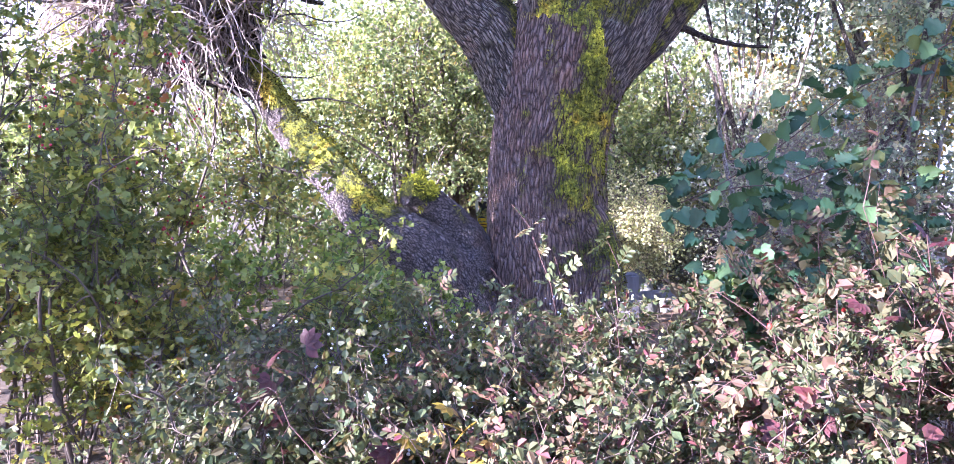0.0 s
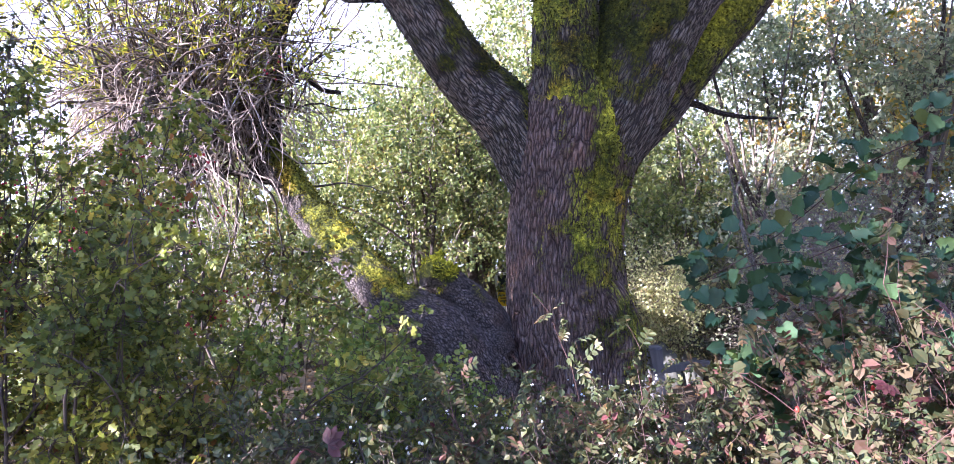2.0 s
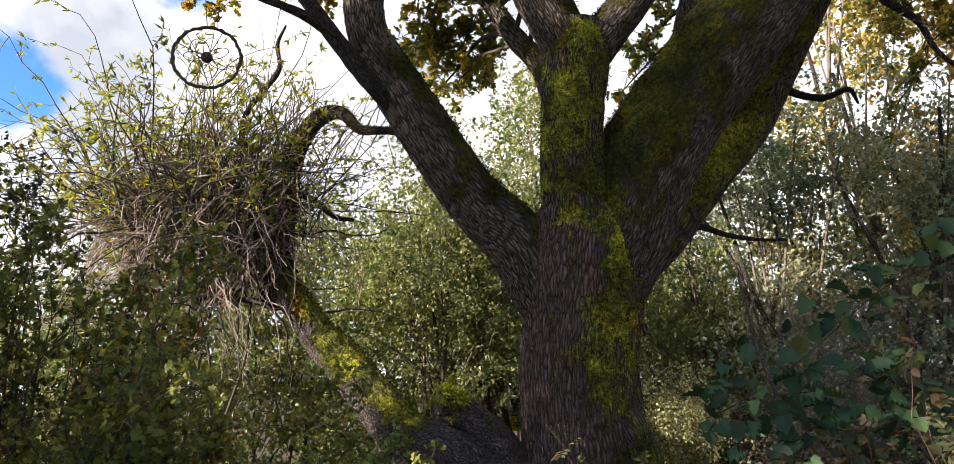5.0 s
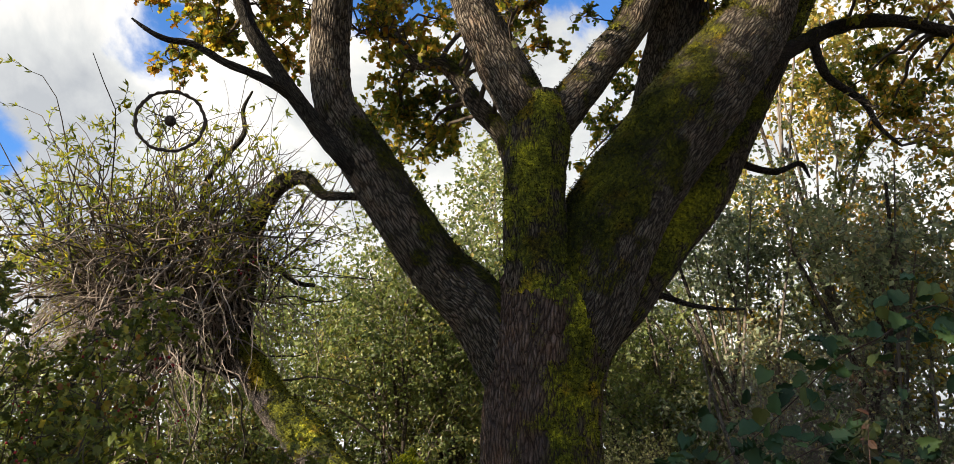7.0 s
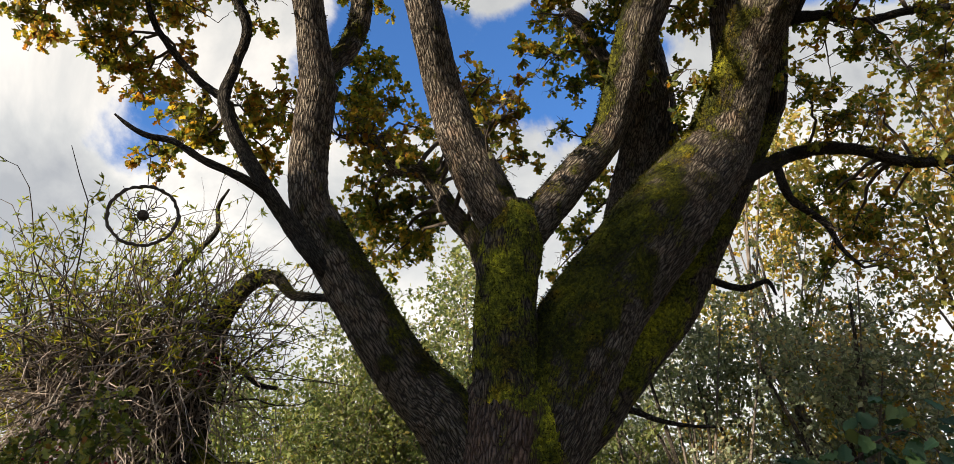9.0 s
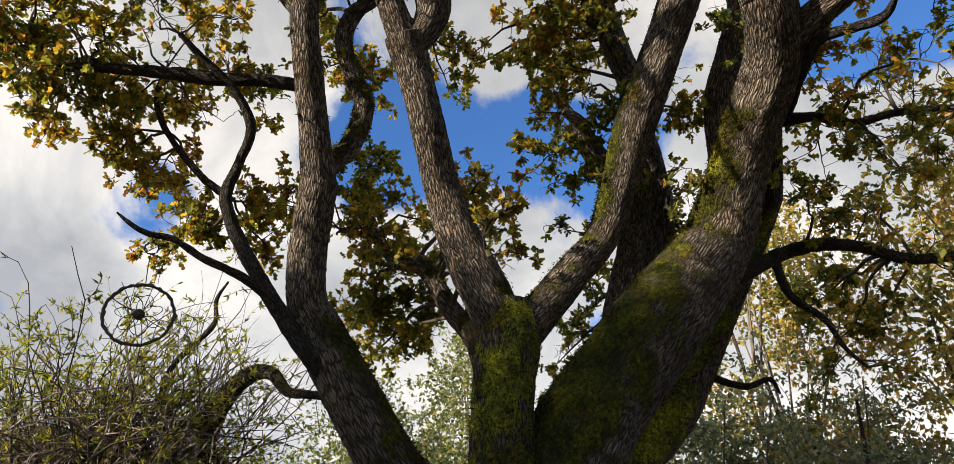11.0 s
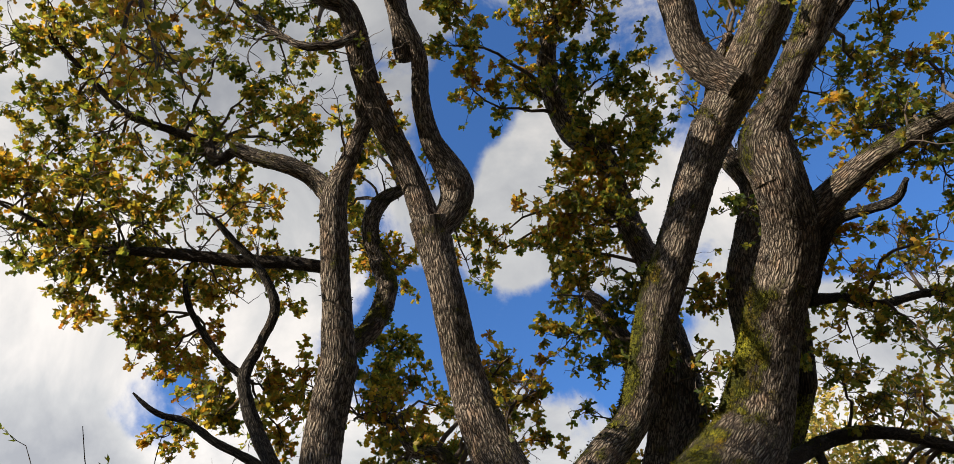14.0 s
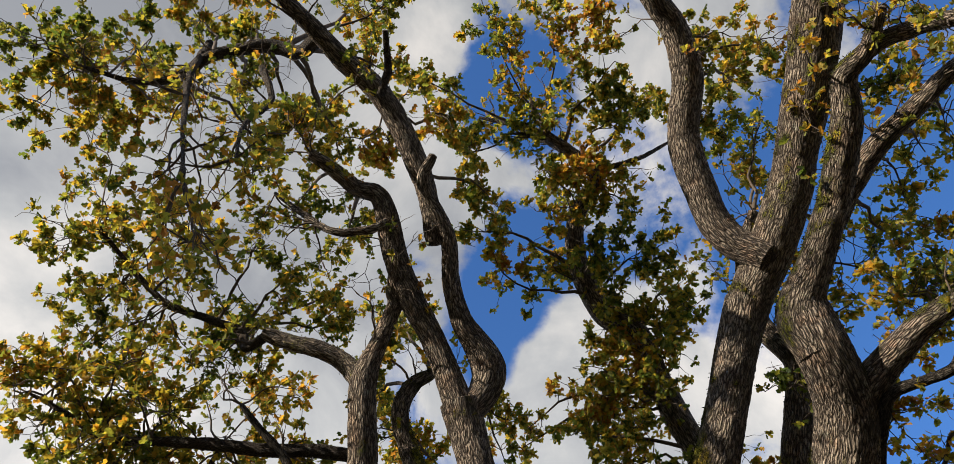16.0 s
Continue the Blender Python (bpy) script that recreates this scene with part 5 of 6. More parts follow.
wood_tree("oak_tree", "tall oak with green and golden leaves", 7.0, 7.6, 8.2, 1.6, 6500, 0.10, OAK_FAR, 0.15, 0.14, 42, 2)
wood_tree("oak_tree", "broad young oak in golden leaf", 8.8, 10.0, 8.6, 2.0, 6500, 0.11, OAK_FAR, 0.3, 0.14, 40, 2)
wood_tree("hawthorn_tree", "bushy tree at the edge of the path", -7.2, 9.6, 3.5, 1.6, 9000, 0.08, WOOD_LEAF, 0.0, 0.06, 26, 3)
wood_tree("hawthorn_tree", "leafy tree at the edge of the wood", -6.6, 12.6, 4.4, 2.2, 13000, 0.095, WOOD_LEAF, 0.0, 0.08, 30, 3)
wood_tree("hawthorn_tree", "leafy tree deeper in the wood", 5.2, 14.0, 4.8, 2.4, 12000, 0.10, DARK_LEAF, 0.0, 0.10, 32, 3)
wood_tree("hawthorn_tree", "leafy tree far back in the wood", -2.0, 16.0, 5.3, 2.8, 12000, 0.11, WOOD_LEAF, 0.0, 0.10, 32, 3)
wood_tree("hawthorn_tree", "rounded bushy tree behind the hawthorn", -5.0, 8.2, 3.3, 1.3, 9000, 0.075, WOOD_LEAF, 0.0, 0.06, 26, 4)
wood_tree("hawthorn_tree", "thicket of small grey-green leaves behind the barrier", 3.2, 12.3, 4.6, 2.0, 16000, 0.08, DARK_LEAF, 0.0, 0.07, 36, 3)
wood_tree("hawthorn_tree", "thicket of dappled leaves behind the oak", 2.3, 12.6, 4.0, 1.3, 11000, 0.08, DARK_LEAF, 0.0, 0.07, 30, 3)
wood_tree("hawthorn_tree", "leafy thicket behind the log", -1.9, 13.4, 4.4, 1.5, 12000, 0.09, WOOD_LEAF, 0.0, 0.07, 34, 3)
wood_tree("hawthorn_tree", "leafy thicket at the far edge of the wood", 7.2, 11.5, 4.2, 2.2, 12000, 0.09, DARK_LEAF, 0.0, 0.08, 34, 3)
wood_tree("willow_tree", "pale green tree behind the white fence", 0.3, 16.8, 5.6, 1.6, 14000, 0.085, WOOD_LEAF, 0.25, 0.08, 34, 3)
# unseen belt of trees, added on the sunny side to shade trunk and bramble
for y0, y1, low in ((-2.9, -0.35, 3.3), (-0.35, 0.55, 6.3), (-4.3, -2.9, 5.8)):
    n = 130 if y1 < 0 and low < 4 else 45
    y = rng.uniform(y0, y1, n)
    top = 8.25 - 0.75 * y
    z = low + (top - 0.35 - low) * rng.random(n) ** 0.7
    C = np.stack([rng.normal(-10.9, 0.4, n), y, z, rng.uniform(0.4, 0.6, n), rng.uniform(0.3, 0.42, n), rng.uniform(0.3, 0.4, n)], -1)
    mid = (y0 + y1) / 2
    st = [trunk_line(-10.9, mid, 8.0, 0.13, 0.0, 0.05)] + [[(-10.9, mid, c[2] * 0.72, 0.04), (-10.9 + (c[0] + 10.9) * 0.6, mid + (c[1] - mid) * 0.6, c[2] * 0.9, 0.025), (c[0], c[1], c[2], 0.01)] for c in C[::5]]
    grow("shade_alder", (-10.9, mid, 0), "unseen leafy alder added to shade the trunk and bramble", "tree", C, 12500 if low < 4 else 7000, 0.17, CHIP_SHAPE, DARK_LEAF, 500, 0.6, BARK_WOOD, 0.006, st, BARK_WOOD, "alders by the path")

# unseen trees across the path, behind the walker, added to dim the skylight
for x, y, h in ((-8.5, -9.5, 9.0), (-4.6, -8.2, 10.5), (-0.8, -9.0, 11.0), (3.2, -8.0, 10.0), (7.0, -8.8, 11.0), (10.5, -6.0, 10.0), (12.5, -1.5, 9.5)):
    wood_tree("shade_alder", "unseen leafy alder added behind the walker to dim the skylight", x, y, h, 2.3, 3000, 0.30, DARK_LEAF, 0.06, 0.14, 40, 2, group="alders across the path")

# ---- far conifers above the wood ----
for x, y, h in ((-31.0, 88.0, 24.0), (-34.5, 92.0, 21.0), (-27.5, 95.0, 20.0), (-37.0, 96.0, 25.0)):
    C = [(x, y, h * (0.12 + 0.86 * k / 13), 3.2 * (1 - k / 14) + 0.3, 3.2 * (1 - k / 14) + 0.3, 0.8) for k in range(14)]
    grow("conifer", (x, y, 0), "dark conifer on the far slope", "tree", C, 4000, 0.65, CHIP_SHAPE, DARK_LEAF, 250, 1.2, BARK_THIN, 0.03, [trunk_line(x, y, h, 0.35, 0, 0.02)], BARK_THIN, "far conifers", lift=-0.1)

# ---- pale twiggy scrub and a birch behind the barrier ----
C = clumps(26, 1.86, 8.98, 1.0, 0.40, 0.16, 0.55, 0.2, 0.3)
grow("privet_bush", (1.86, 9.0, 0), "pale small-leaved bush in the sun behind the oak", "bush", C, 12000, 0.036, SMALL_SHAPE, PALE_LEAF, 900, 0.4, TWIG_GREY, 0.003, [trunk_line(1.7 + 0.12 * k, 9.0, 1.2, 0.014, 0.02, 0.05) for k in range(4)], TWIG_GREY)
C = clumps(20, 2.75, 9.2, 0.62, 0.4, 0.3, 0.42, 0.2, 0.32)
grow("holly_bush", (2.75, 9.2, 0), "low dark glossy bush behind the barrier", "bush", C, 6000, 0.045, SMALL_SHAPE, HOLLY_LEAF, 500, 0.35, TWIG, 0.003)
C = clumps(24, 3.9, 8.6, 1.3, 0.8, 0.4, 1.1, 0.3, 0.5)
grow("twiggy_shrub", (3.9, 8.6, 0), "leggy shrub of pale twigs with small grey-green leaves", "bush", C, 9000, 0.045, SMALL_SHAPE, DARK_LEAF, 2600, 0.8, TWIG_PALE, 0.0035)
BARK_BIRCH = bark("birch_bark", (0.16, 0.145, 0.13), (0.50, 0.48, 0.44), 0.4, 2.5, 0.5)
birch = thing("birch_tree", (2.75, 8.7, 0), "slim leaning birch with white bark", "tree")
limb("trunk", [(3.70, 8.25, -0.1, 0.036), (3.18, 8.25, 0.66, 0.032), (2.98, 8.25, 1.05, 0.03), (2.87, 8.25, 1.45, 0.027), (2.76, 8.25, 1.9, 0.022), (2.65, 8.3, 2.7, 0.012)], BARK_BIRCH, 14, 0.08, None, 0.004, 95, birch)

# ---- weathered barrier, boulders, fence and sign ----
def block(name, size, place, mat, parent, turn=(0, 0, 0), bevel=0.008, rough=0.0, seed=1):
    """A worn timber or panel: a bevelled box, its corners a little out of true."""
    bm = bmesh.new()
    bmesh.ops.create_cube(bm, size=1.0)
    bmesh.ops.subdivide_edges(bm, edges=bm.edges[:], cuts=2 if rough else 0, use_grid_fill=True) if rough else None
    for v in bm.verts:
        v.co = Vector((v.co.x * size[0], v.co.y * size[1], v.co.z * size[2]))
        if rough:
            v.co += Vector(noise.noise_vector(v.co * 5 + Vector((seed, 0, 0)))) * rough
    bmesh.ops.bevel(bm, geom=[q for q in bm.edges if q.calc_face_angle(0) > 0.8], offset=bevel, segments=2, affect="EDGES")
    me = bpy.data.meshes.new(name)
    bm.to_mesh(me)
    bm.free()
    ob = part(name, me, mat, parent)
    ob.matrix_basis = (parent.matrix_world.inverted() if parent else Matrix()) @ pose(*place, *turn)
    ob.matrix_parent_inverse = Matrix()
    return ob


barrier = thing("timber_barrier", (1.85, 8.0, 0), "low weathered grey timber barrier with a leaning post", "barrier")
block("post", (0.15, 0.13, 0.66), (1.66, 7.9, 0.24), GREY_TIMBER, barrier, (4, -5, 8), 0.02, 0.02, 2)
block("rail", (0.95, 0.10, 0.09), (1.90, 8.15, 0.30), GREY_TIMBER, barrier, (0, -1, 22), 0.012, 0.008, 3)
block("rail", (0.55, 0.10, 0.12), (1.50, 8.16, 0.14), GREY_TIMBER, barrier, (0, 1, 6), 0.012, 0.008, 4)


def boulder(place, size, seed):
    bm = bmesh.new()
    bmesh.ops.create_icosphere(bm, subdivisions=4, radius=1.0)
    for v in bm.verts:
        d = v.co.normalized()
        k = 1 + 0.35 * noise.noise(d * 1.4 + Vector((seed, 0, 0))) + 0.10 * noise.noise(d * 4 + Vector((0, seed, 0)))
        v.co = Vector((d.x * size[0], d.y * size[1], d.z * size[2])) * k
    for f in bm.faces:
        f.smooth = True
    me = bpy.data.meshes.new("boulder")
    bm.to_mesh(me)
    bm.free()
    ob = new("boulder", me)
    me.materials.append(STONE)
    ob.location = place
    return tagged(ob, "pale rounded boulder lying behind the timber barrier", "boulder", "boulders")


boulder((1.86, 8.75, 0.20), (0.27, 0.22, 0.30), 3)
boulder((2.24, 8.75, 0.14), (0.14, 0.14, 0.22), 9)
boulder((1.52, 8.9, 0.14), (0.14, 0.14, 0.26), 14)

WHITE_PAINT = plain("white_painted_wood", (0.62, 0.62, 0.60), (0.82, 0.82, 0.80), 10.0, 0.6, 0.2)
DARK_GLASS = plain("dark_pane", (0.02, 0.025, 0.03), (0.05, 0.055, 0.06), 4.0, 0.1, 0.02)
fence = thing("garden_fence", (0.2, 15.2, 0), "white painted fence with glazed upper panels", "fence")
for k in range(4):
    block("post", (0.08, 0.08, 1.45), (-0.55 + 0.5 * k, 15.2, 0.70), WHITE_PAINT, fence)
for z in (0.32, 0.78, 1.32):
    block("rail", (1.6, 0.06, 0.06), (0.2, 15.14, z), WHITE_PAINT, fence)
for k in range(3):
    block("pane", (0.40, 0.02, 0.46), (-0.30 + 0.5 * k, 15.2, 1.05), DARK_GLASS, fence, bevel=0.003)
for k in range(12):
    block("picket", (0.05, 0.02, 0.46), (-0.50 + 0.125 * k, 15.17, 0.50), WHITE_PAINT, fence, bevel=0.004)
sign = thing("warning_sign", (0.1, 15.05, 0), "small yellow sign plate on the white fence", "sign")
block("plate", (0.24, 0.015, 0.30), (0.1, 15.08, 0.79), SIGN_YELLOW, sign, bevel=0.003)
for k, w in enumerate((0.16, 0.12, 0.15)):
    block("lettering", (w, 0.006, 0.022), (0.1, 15.068, 0.87 - 0.06 * k), WIRE, sign, bevel=0.001)

# ---- dry twig tangle and willow shoots round the snag ----
tangle, n = Soup(), 750
u = unit(rng.normal(0, 1, (n, 3)))
p = np.array([-3.0, 7.0, 3.4]) + u * rng.uniform(0.1, 1.0, (n, 1)) ** 0.6 * np.array([0.85, 0.5, 0.85])
sticks(tangle, wander(p, rng.normal(0, 1, (n, 3)) * np.array([1, 0.7, 0.8]), rng.uniform(0.3, 0.9, n), 0.0055, 0.002, 6, 0.5, -0.03))
part("brushwood", tangle.mesh("brushwood"), plain("brown_dry_twigs", (0.03, 0.02, 0.017), (0.12, 0.085, 0.065), 20.0, 0.85), snag, "tangled dry brown twigs", "stuff")
arch, n = Soup(), 60
p = np.array([-2.9, 7.05, 2.9]) + rng.normal(0, 1, (n, 3)) * np.array([0.35, 0.2, 0.3])
sticks(arch, wander(p, rng.normal(0, 0.8, (n, 3)) + np.array([-0.1, -0.2, 0.6]), rng.uniform(0.9, 1.9, n), rng.uniform(0.010, 0.022, n), 0.004, 11, 0.26, -0.05), 6)
part("brushwood", arch.mesh("brushwood"), BARK_DEAD, snag, "crooked dead stems", "stuff")
hang, n = Soup(), 900
p = np.array([-3.0, 6.9, 3.35]) + rng.normal(0, 1, (n, 3)) * np.array([0.48, 0.22, 0.36])
sticks(hang, wander(p, rng.normal(0, 0.7, (n, 3)) + np.array([-0.1, -0.2, -0.5]), rng.uniform(0.5, 1.5, n), rng.uniform(0.004, 0.011, n), 0.0025, 9, 0.32, -0.14), 4)
part("brushwood", hang.mesh("brushwood"), TWIG_PALE, snag, "pale drooping dead twigs", "stuff")

willow = thing("willow_bush", (-3.1, 7.0, 0), "willow bush with upright shoots of narrow yellow-green leaves", "bush")
stems, foliage, n = Soup(), Soup(), 230
base = np.array([-3.1, 7.0, 3.0]) + rng.normal(0, 1, (n, 3)) * np.array([0.35, 0.25, 0.3])
fan = np.stack([rng.normal(-0.35, 1.0, n), rng.normal(0, 0.3, n), rng.uniform(0.35, 1.2, n)], -1)
long = rng.uniform(1.0, 2.5, n)
sh = wander(base, fan, long, 0.011, 0.003, 10, 0.2, 0.0)
sticks(stems, sh, 5)
for k in range(9):
    x = -3.1 + rng.normal(0, 0.3)
    sticks(stems, [np.hstack([np.linspace((x, 7.0 + rng.normal(0, 0.15), -0.05), (-3.1 + rng.normal(0, 0.35), 7.0, 3.2), 6) + rng.normal(0, 0.05, (6, 3)), np.linspace(0.018, 0.010, 6)[:, None]])], 7)
i, j = np.repeat(np.arange(n), 5), rng.integers(3, 10, n * 5)
side = wander(sh[i, j, :3], fan[i] * 0.6 + rng.normal(0, 0.6, (n * 5, 3)), rng.uniform(0.15, 0.5, n * 5), 0.004, 0.0015, 5, 0.2)
sticks(stems, side, 3)
keep = rng.random(n * 5) < 0.85
i, j = np.repeat(np.where(keep)[0], 16), rng.integers(1, 5, keep.sum() * 16)
pos = side[i, j, :3]
leaves(foliage, SLIM_SHAPE, pos, unit(side[i, 4, :3] - side[i, 0, :3]) * 0.7 + rng.normal(0, 0.55, pos.shape), rng.uniform(0.05, 0.095, len(pos)), 0.8, width=1.4)
part("branchwork", stems.mesh("branchwork"), TWIG, willow, kind="stuff")
part("foliage", foliage.mesh("foliage", False), WILLOW_LEAF, willow, kind="stuff")
bare, n = Soup(), 90
p = np.array([-2.2, 7.1, 3.9]) + rng.normal(0, 1, (n, 3)) * np.array([0.45, 0.2, 0.25])
sticks(bare, wander(p, np.stack([rng.normal(0.35, 0.5, n), rng.normal(0, 0.2, n), rng.uniform(0.5, 1.1, n)], -1), rng.uniform(0.5, 1.3, n), 0.006, 0.0015, 8, 0.16), 4)
part("brushwood", bare.mesh("brushwood"), TWIG, willow, "fine bare upright twigs", "stuff")

# ---- hoop hung from the dead branch ----
hoop = thing("hanging_hoop", (-2.33, 5.3, 4.25), "woven vine hoop with petal loops hung on a wire", "ornament")


def wire_part(name, line, r, mat, parent, sides=8, closed=False, lump=0.0):
    c = np.asarray(line, float)
    soup = Soup()
    rr = r * (1 + lump * rng.normal(0, 1, len(c)))
    tube(soup, np.hstack([c, rr[:, None]]), sides, 0.012, cap=not closed)
    soup.extra = {}
    return part(name, soup.mesh(name), mat, parent)


HC = np.array([-2.33, 5.3, 4.25])
SIDE, RISE = np.array([0.97, 0.24, 0.0]), np.array([0.0, 0.0, 1.0])


def around(radius, a0, a1, n, wob=0.0, centre=HC):
    a = np.linspace(a0, a1, n)
    k = radius + wob * np.sin(a * 9 + 1) + wob * np.sin(a * 23)
    return centre + np.cos(a)[:, None] * SIDE * np.reshape(k, (-1, 1)) + np.sin(a)[:, None] * RISE * np.reshape(k, (-1, 1))


wire_part("ring", around(0.262, 0.3, 0.3 + 2 * np.pi, 60, 0.003), 0.0135, TWIG, hoop, 10, True, 0.15)
wire_part("vine", around(0.258, 0.9, 0.9 + 2 * np.pi, 70, 0.007), 0.006, TWIG, hoop, 8, True, 0.2)
for k in range(7):
    a = 0.4 + 2 * np.pi * k / 7
    t = np.linspace(0, 2 * np.pi, 26)
    mid = HC + (np.cos(a) * SIDE + np.sin(a) * RISE) * 0.096
    along, across = np.cos(a) * SIDE + np.sin(a) * RISE, -np.sin(a) * SIDE + np.cos(a) * RISE
    wire_part("petal_loop", mid - np.cos(t)[:, None] * along * 0.083 + np.sin(t)[:, None] * across * (0.042 + 0.012 * (k % 3)), 0.0032, TWIG, hoop, 6, True, 0.15)
for k in range(4):
    a = 1.1 + np.pi / 2 * k
    d = np.cos(a) * SIDE + np.sin(a) * RISE
    wire_part("spoke", [HC + d * 0.03, HC + d * 0.14 + np.array([0, 0.01, 0]), HC + d * 0.26], 0.0035, TWIG, hoop, 6)
hub = Soup()
for k in range(14):
    ax = unit(rng.normal(0, 1, 3))
    b1 = unit(np.cross(ax, (0.3, 0.5, 0.8)))
    b2 = np.cross(ax, b1)
    t = np.linspace(0, 2 * np.pi, 14)
    c = HC + (np.cos(t)[:, None] * b1 + np.sin(t)[:, None] * b2) * 0.036
    tube(hub, np.hstack([c, np.full((14, 1), 0.010)]), 6, 0.02, cap=False)
hub.extra = {}
part("hub", hub.mesh("hub"), TWIG, hoop, "ball of wound vine")
wire_part("ringlet", around(0.055, 0, 2 * np.pi, 24, 0.003, np.array([-2.36, 5.3, 4.86])), 0.0065, TWIG, hoop, 8, True, 0.2)
wire_part("wire", [(-2.335, 5.3, 4.51), (-2.35, 5.3, 4.66), (-2.36, 5.3, 4.81)], 0.004, WIRE, hoop, 6)
wire_part("wire", [(-2.36, 5.3, 4.91), (-2.375, 5.3, 4.96), (-2.39, 5.3, 5.01)], 0.005, WIRE, hoop, 6)

# ---- hawthorn beside the path ----
def shrub(name, place, label, category, bases, tall, n_side, n_spur, n_leaf, leaf_size, shape, leaf_mat, wood_mat, r=0.010, side_len=0.5, spread=0.3, bare=0.0, bend=0.16, low=3, roll=0.9):
    """A bush of crooked stems from the ground, side branches off them, short spurs off those and a few leaves on each spur."""
    ob = thing(name, place, label, category)
    wood, leafs = Soup(), Soup()
    bases, tall = np.asarray(bases, float), np.asarray(tall, float)
    n = len(bases)
    st = wander(bases, rng.normal(0, spread, (n, 3)) + np.array([0, 0, 1.0]), tall * 1.06, r * rng.uniform(0.6, 1.2, n), 0.002, 14, bend, 0.03)
    sticks(wood, st, 6)
    i, j = np.repeat(np.arange(n), n_side), rng.integers(low, 14, n * n_side)
    sd = wander(st[i, j, :3], rng.normal(0, 0.8, (len(i), 3)) + np.array([0, 0, 0.35]), side_len * rng.uniform(0.35, 1.2, len(i)) * (1.15 - j / 20), 0.0042, 0.0016, 7, 0.28)
    sticks(wood, sd, 3)
    i, j = np.repeat(np.arange(len(sd)), n_spur), rng.integers(1, 7, len(sd) * n_spur)
    sp = wander(sd[i, j, :3], rng.normal(0, 1, (len(i), 3)) + np.array([0, 0, 0.3]), rng.uniform(0.03, 0.13, len(i)), 0.0017, 0.0009, 2, 0.3)
    sticks(wood, sp, 3)
    leafy = rng.random(len(sp)) > bare
    q = np.repeat(np.where(leafy)[0], n_leaf)
    pos = sp[q, 1, :3] + rng.normal(0, 0.008, (len(q), 3))
    leaves(leafs, shape, pos, rng.normal(0, 1, pos.shape) + np.array([0, -0.2, -0.1]), leaf_size * rng.uniform(0.6, 1.3, len(q)), roll)
    part("branchwork", wood.mesh("branchwork"), wood_mat, ob, kind="stuff")
    part("foliage", leafs.mesh("foliage", False), leaf_mat, ob, kind="stuff")
    return ob


n = 60
bx = rng.uniform(-3.4, -1.62, n)
by = rng.uniform(3.35, 4.5, n)
hawthorn = shrub("hawthorn_bush", (-2.3, 3.8, 0), "dense hawthorn bush with small lobed green leaves and dark berries", "bush", np.stack([bx, by, np.full(n, -0.05)], -1),
                 np.clip(2.0 + 0.95 * (-2.1 - bx) - 0.12 * (by - 3.6) + rng.normal(0, 0.15, n), 0.9, 2.65), 15, 9, 4, 0.045, LOBED_SHAPE, HAW_LEAF, TWIG, 0.011, 0.45, 0.12, 0.08, bend=0.17, low=3)
n = 9
bx, by = rng.uniform(-2.9, -2.4, n), rng.uniform(3.6, 4.1, n)
shrub("hawthorn_sapling", (-2.4, 3.5, 0), "upright hawthorn shoots with sparse dark leaves", "bush", np.stack([bx, by, np.full(n, -0.05)], -1), rng.uniform(2.6, 3.1, n), 20, 4, 3, 0.036, LOBED_SHAPE, DULL_LEAF, TWIG, 0.009, 0.22, 0.06, 0.35, bend=0.06, low=6)
n = 40
bx, by = rng.uniform(-1.35, -0.25, n), rng.uniform(3.9, 4.9, n)
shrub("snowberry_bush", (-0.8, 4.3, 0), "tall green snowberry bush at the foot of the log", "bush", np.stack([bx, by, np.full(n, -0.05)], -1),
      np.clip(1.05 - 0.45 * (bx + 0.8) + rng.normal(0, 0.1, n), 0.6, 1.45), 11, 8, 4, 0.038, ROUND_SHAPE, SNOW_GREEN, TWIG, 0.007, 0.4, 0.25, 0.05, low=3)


def ball_shape(rings=4, sides=6):
    v = [(0, 0, 1)] + [(math.sin(math.pi * i / rings) * math.cos(2 * math.pi * j / sides), math.sin(math.pi * i / rings) * math.sin(2 * math.pi * j / sides), math.cos(math.pi * i / rings))
                       for i in range(1, rings) for j in range(sides)] + [(0, 0, -1)]
    f = [(0, 1 + j, 1 + (j + 1) % sides, 1 + (j + 1) % sides) for j in range(sides)]
    f += [(1 + i * sides + j, 1 + (i + 1) * sides + j, 1 + (i + 1) * sides + (j + 1) % sides, 1 + i * sides + (j + 1) % sides) for i in range(rings - 2) for j in range(sides)]
    e = len(v) - 1
    f += [(e, e - sides + (j + 1) % sides, e - sides + j, e - sides + j) for j in range(sides)]
    tri = [(a, b, c) for a, b, c, d in f] + [(a, c, d) for a, b, c, d in f if d != c]
    return np.array(v), np.array(tri)


BALL = ball_shape()


def berries(name, pos, size, mat, parent, label):
    soup = Soup()
    V, Fc = BALL
    v = pos[:, None] + V[None] * np.asarray(size)[:, None, None]
    soup.put(v.reshape(-1, 3), (Fc[None] + (np.arange(len(pos)) * len(V))[:, None, None]).reshape(-1, 3))
    return part(name, soup.mesh(name), mat, parent, label, "stuff")


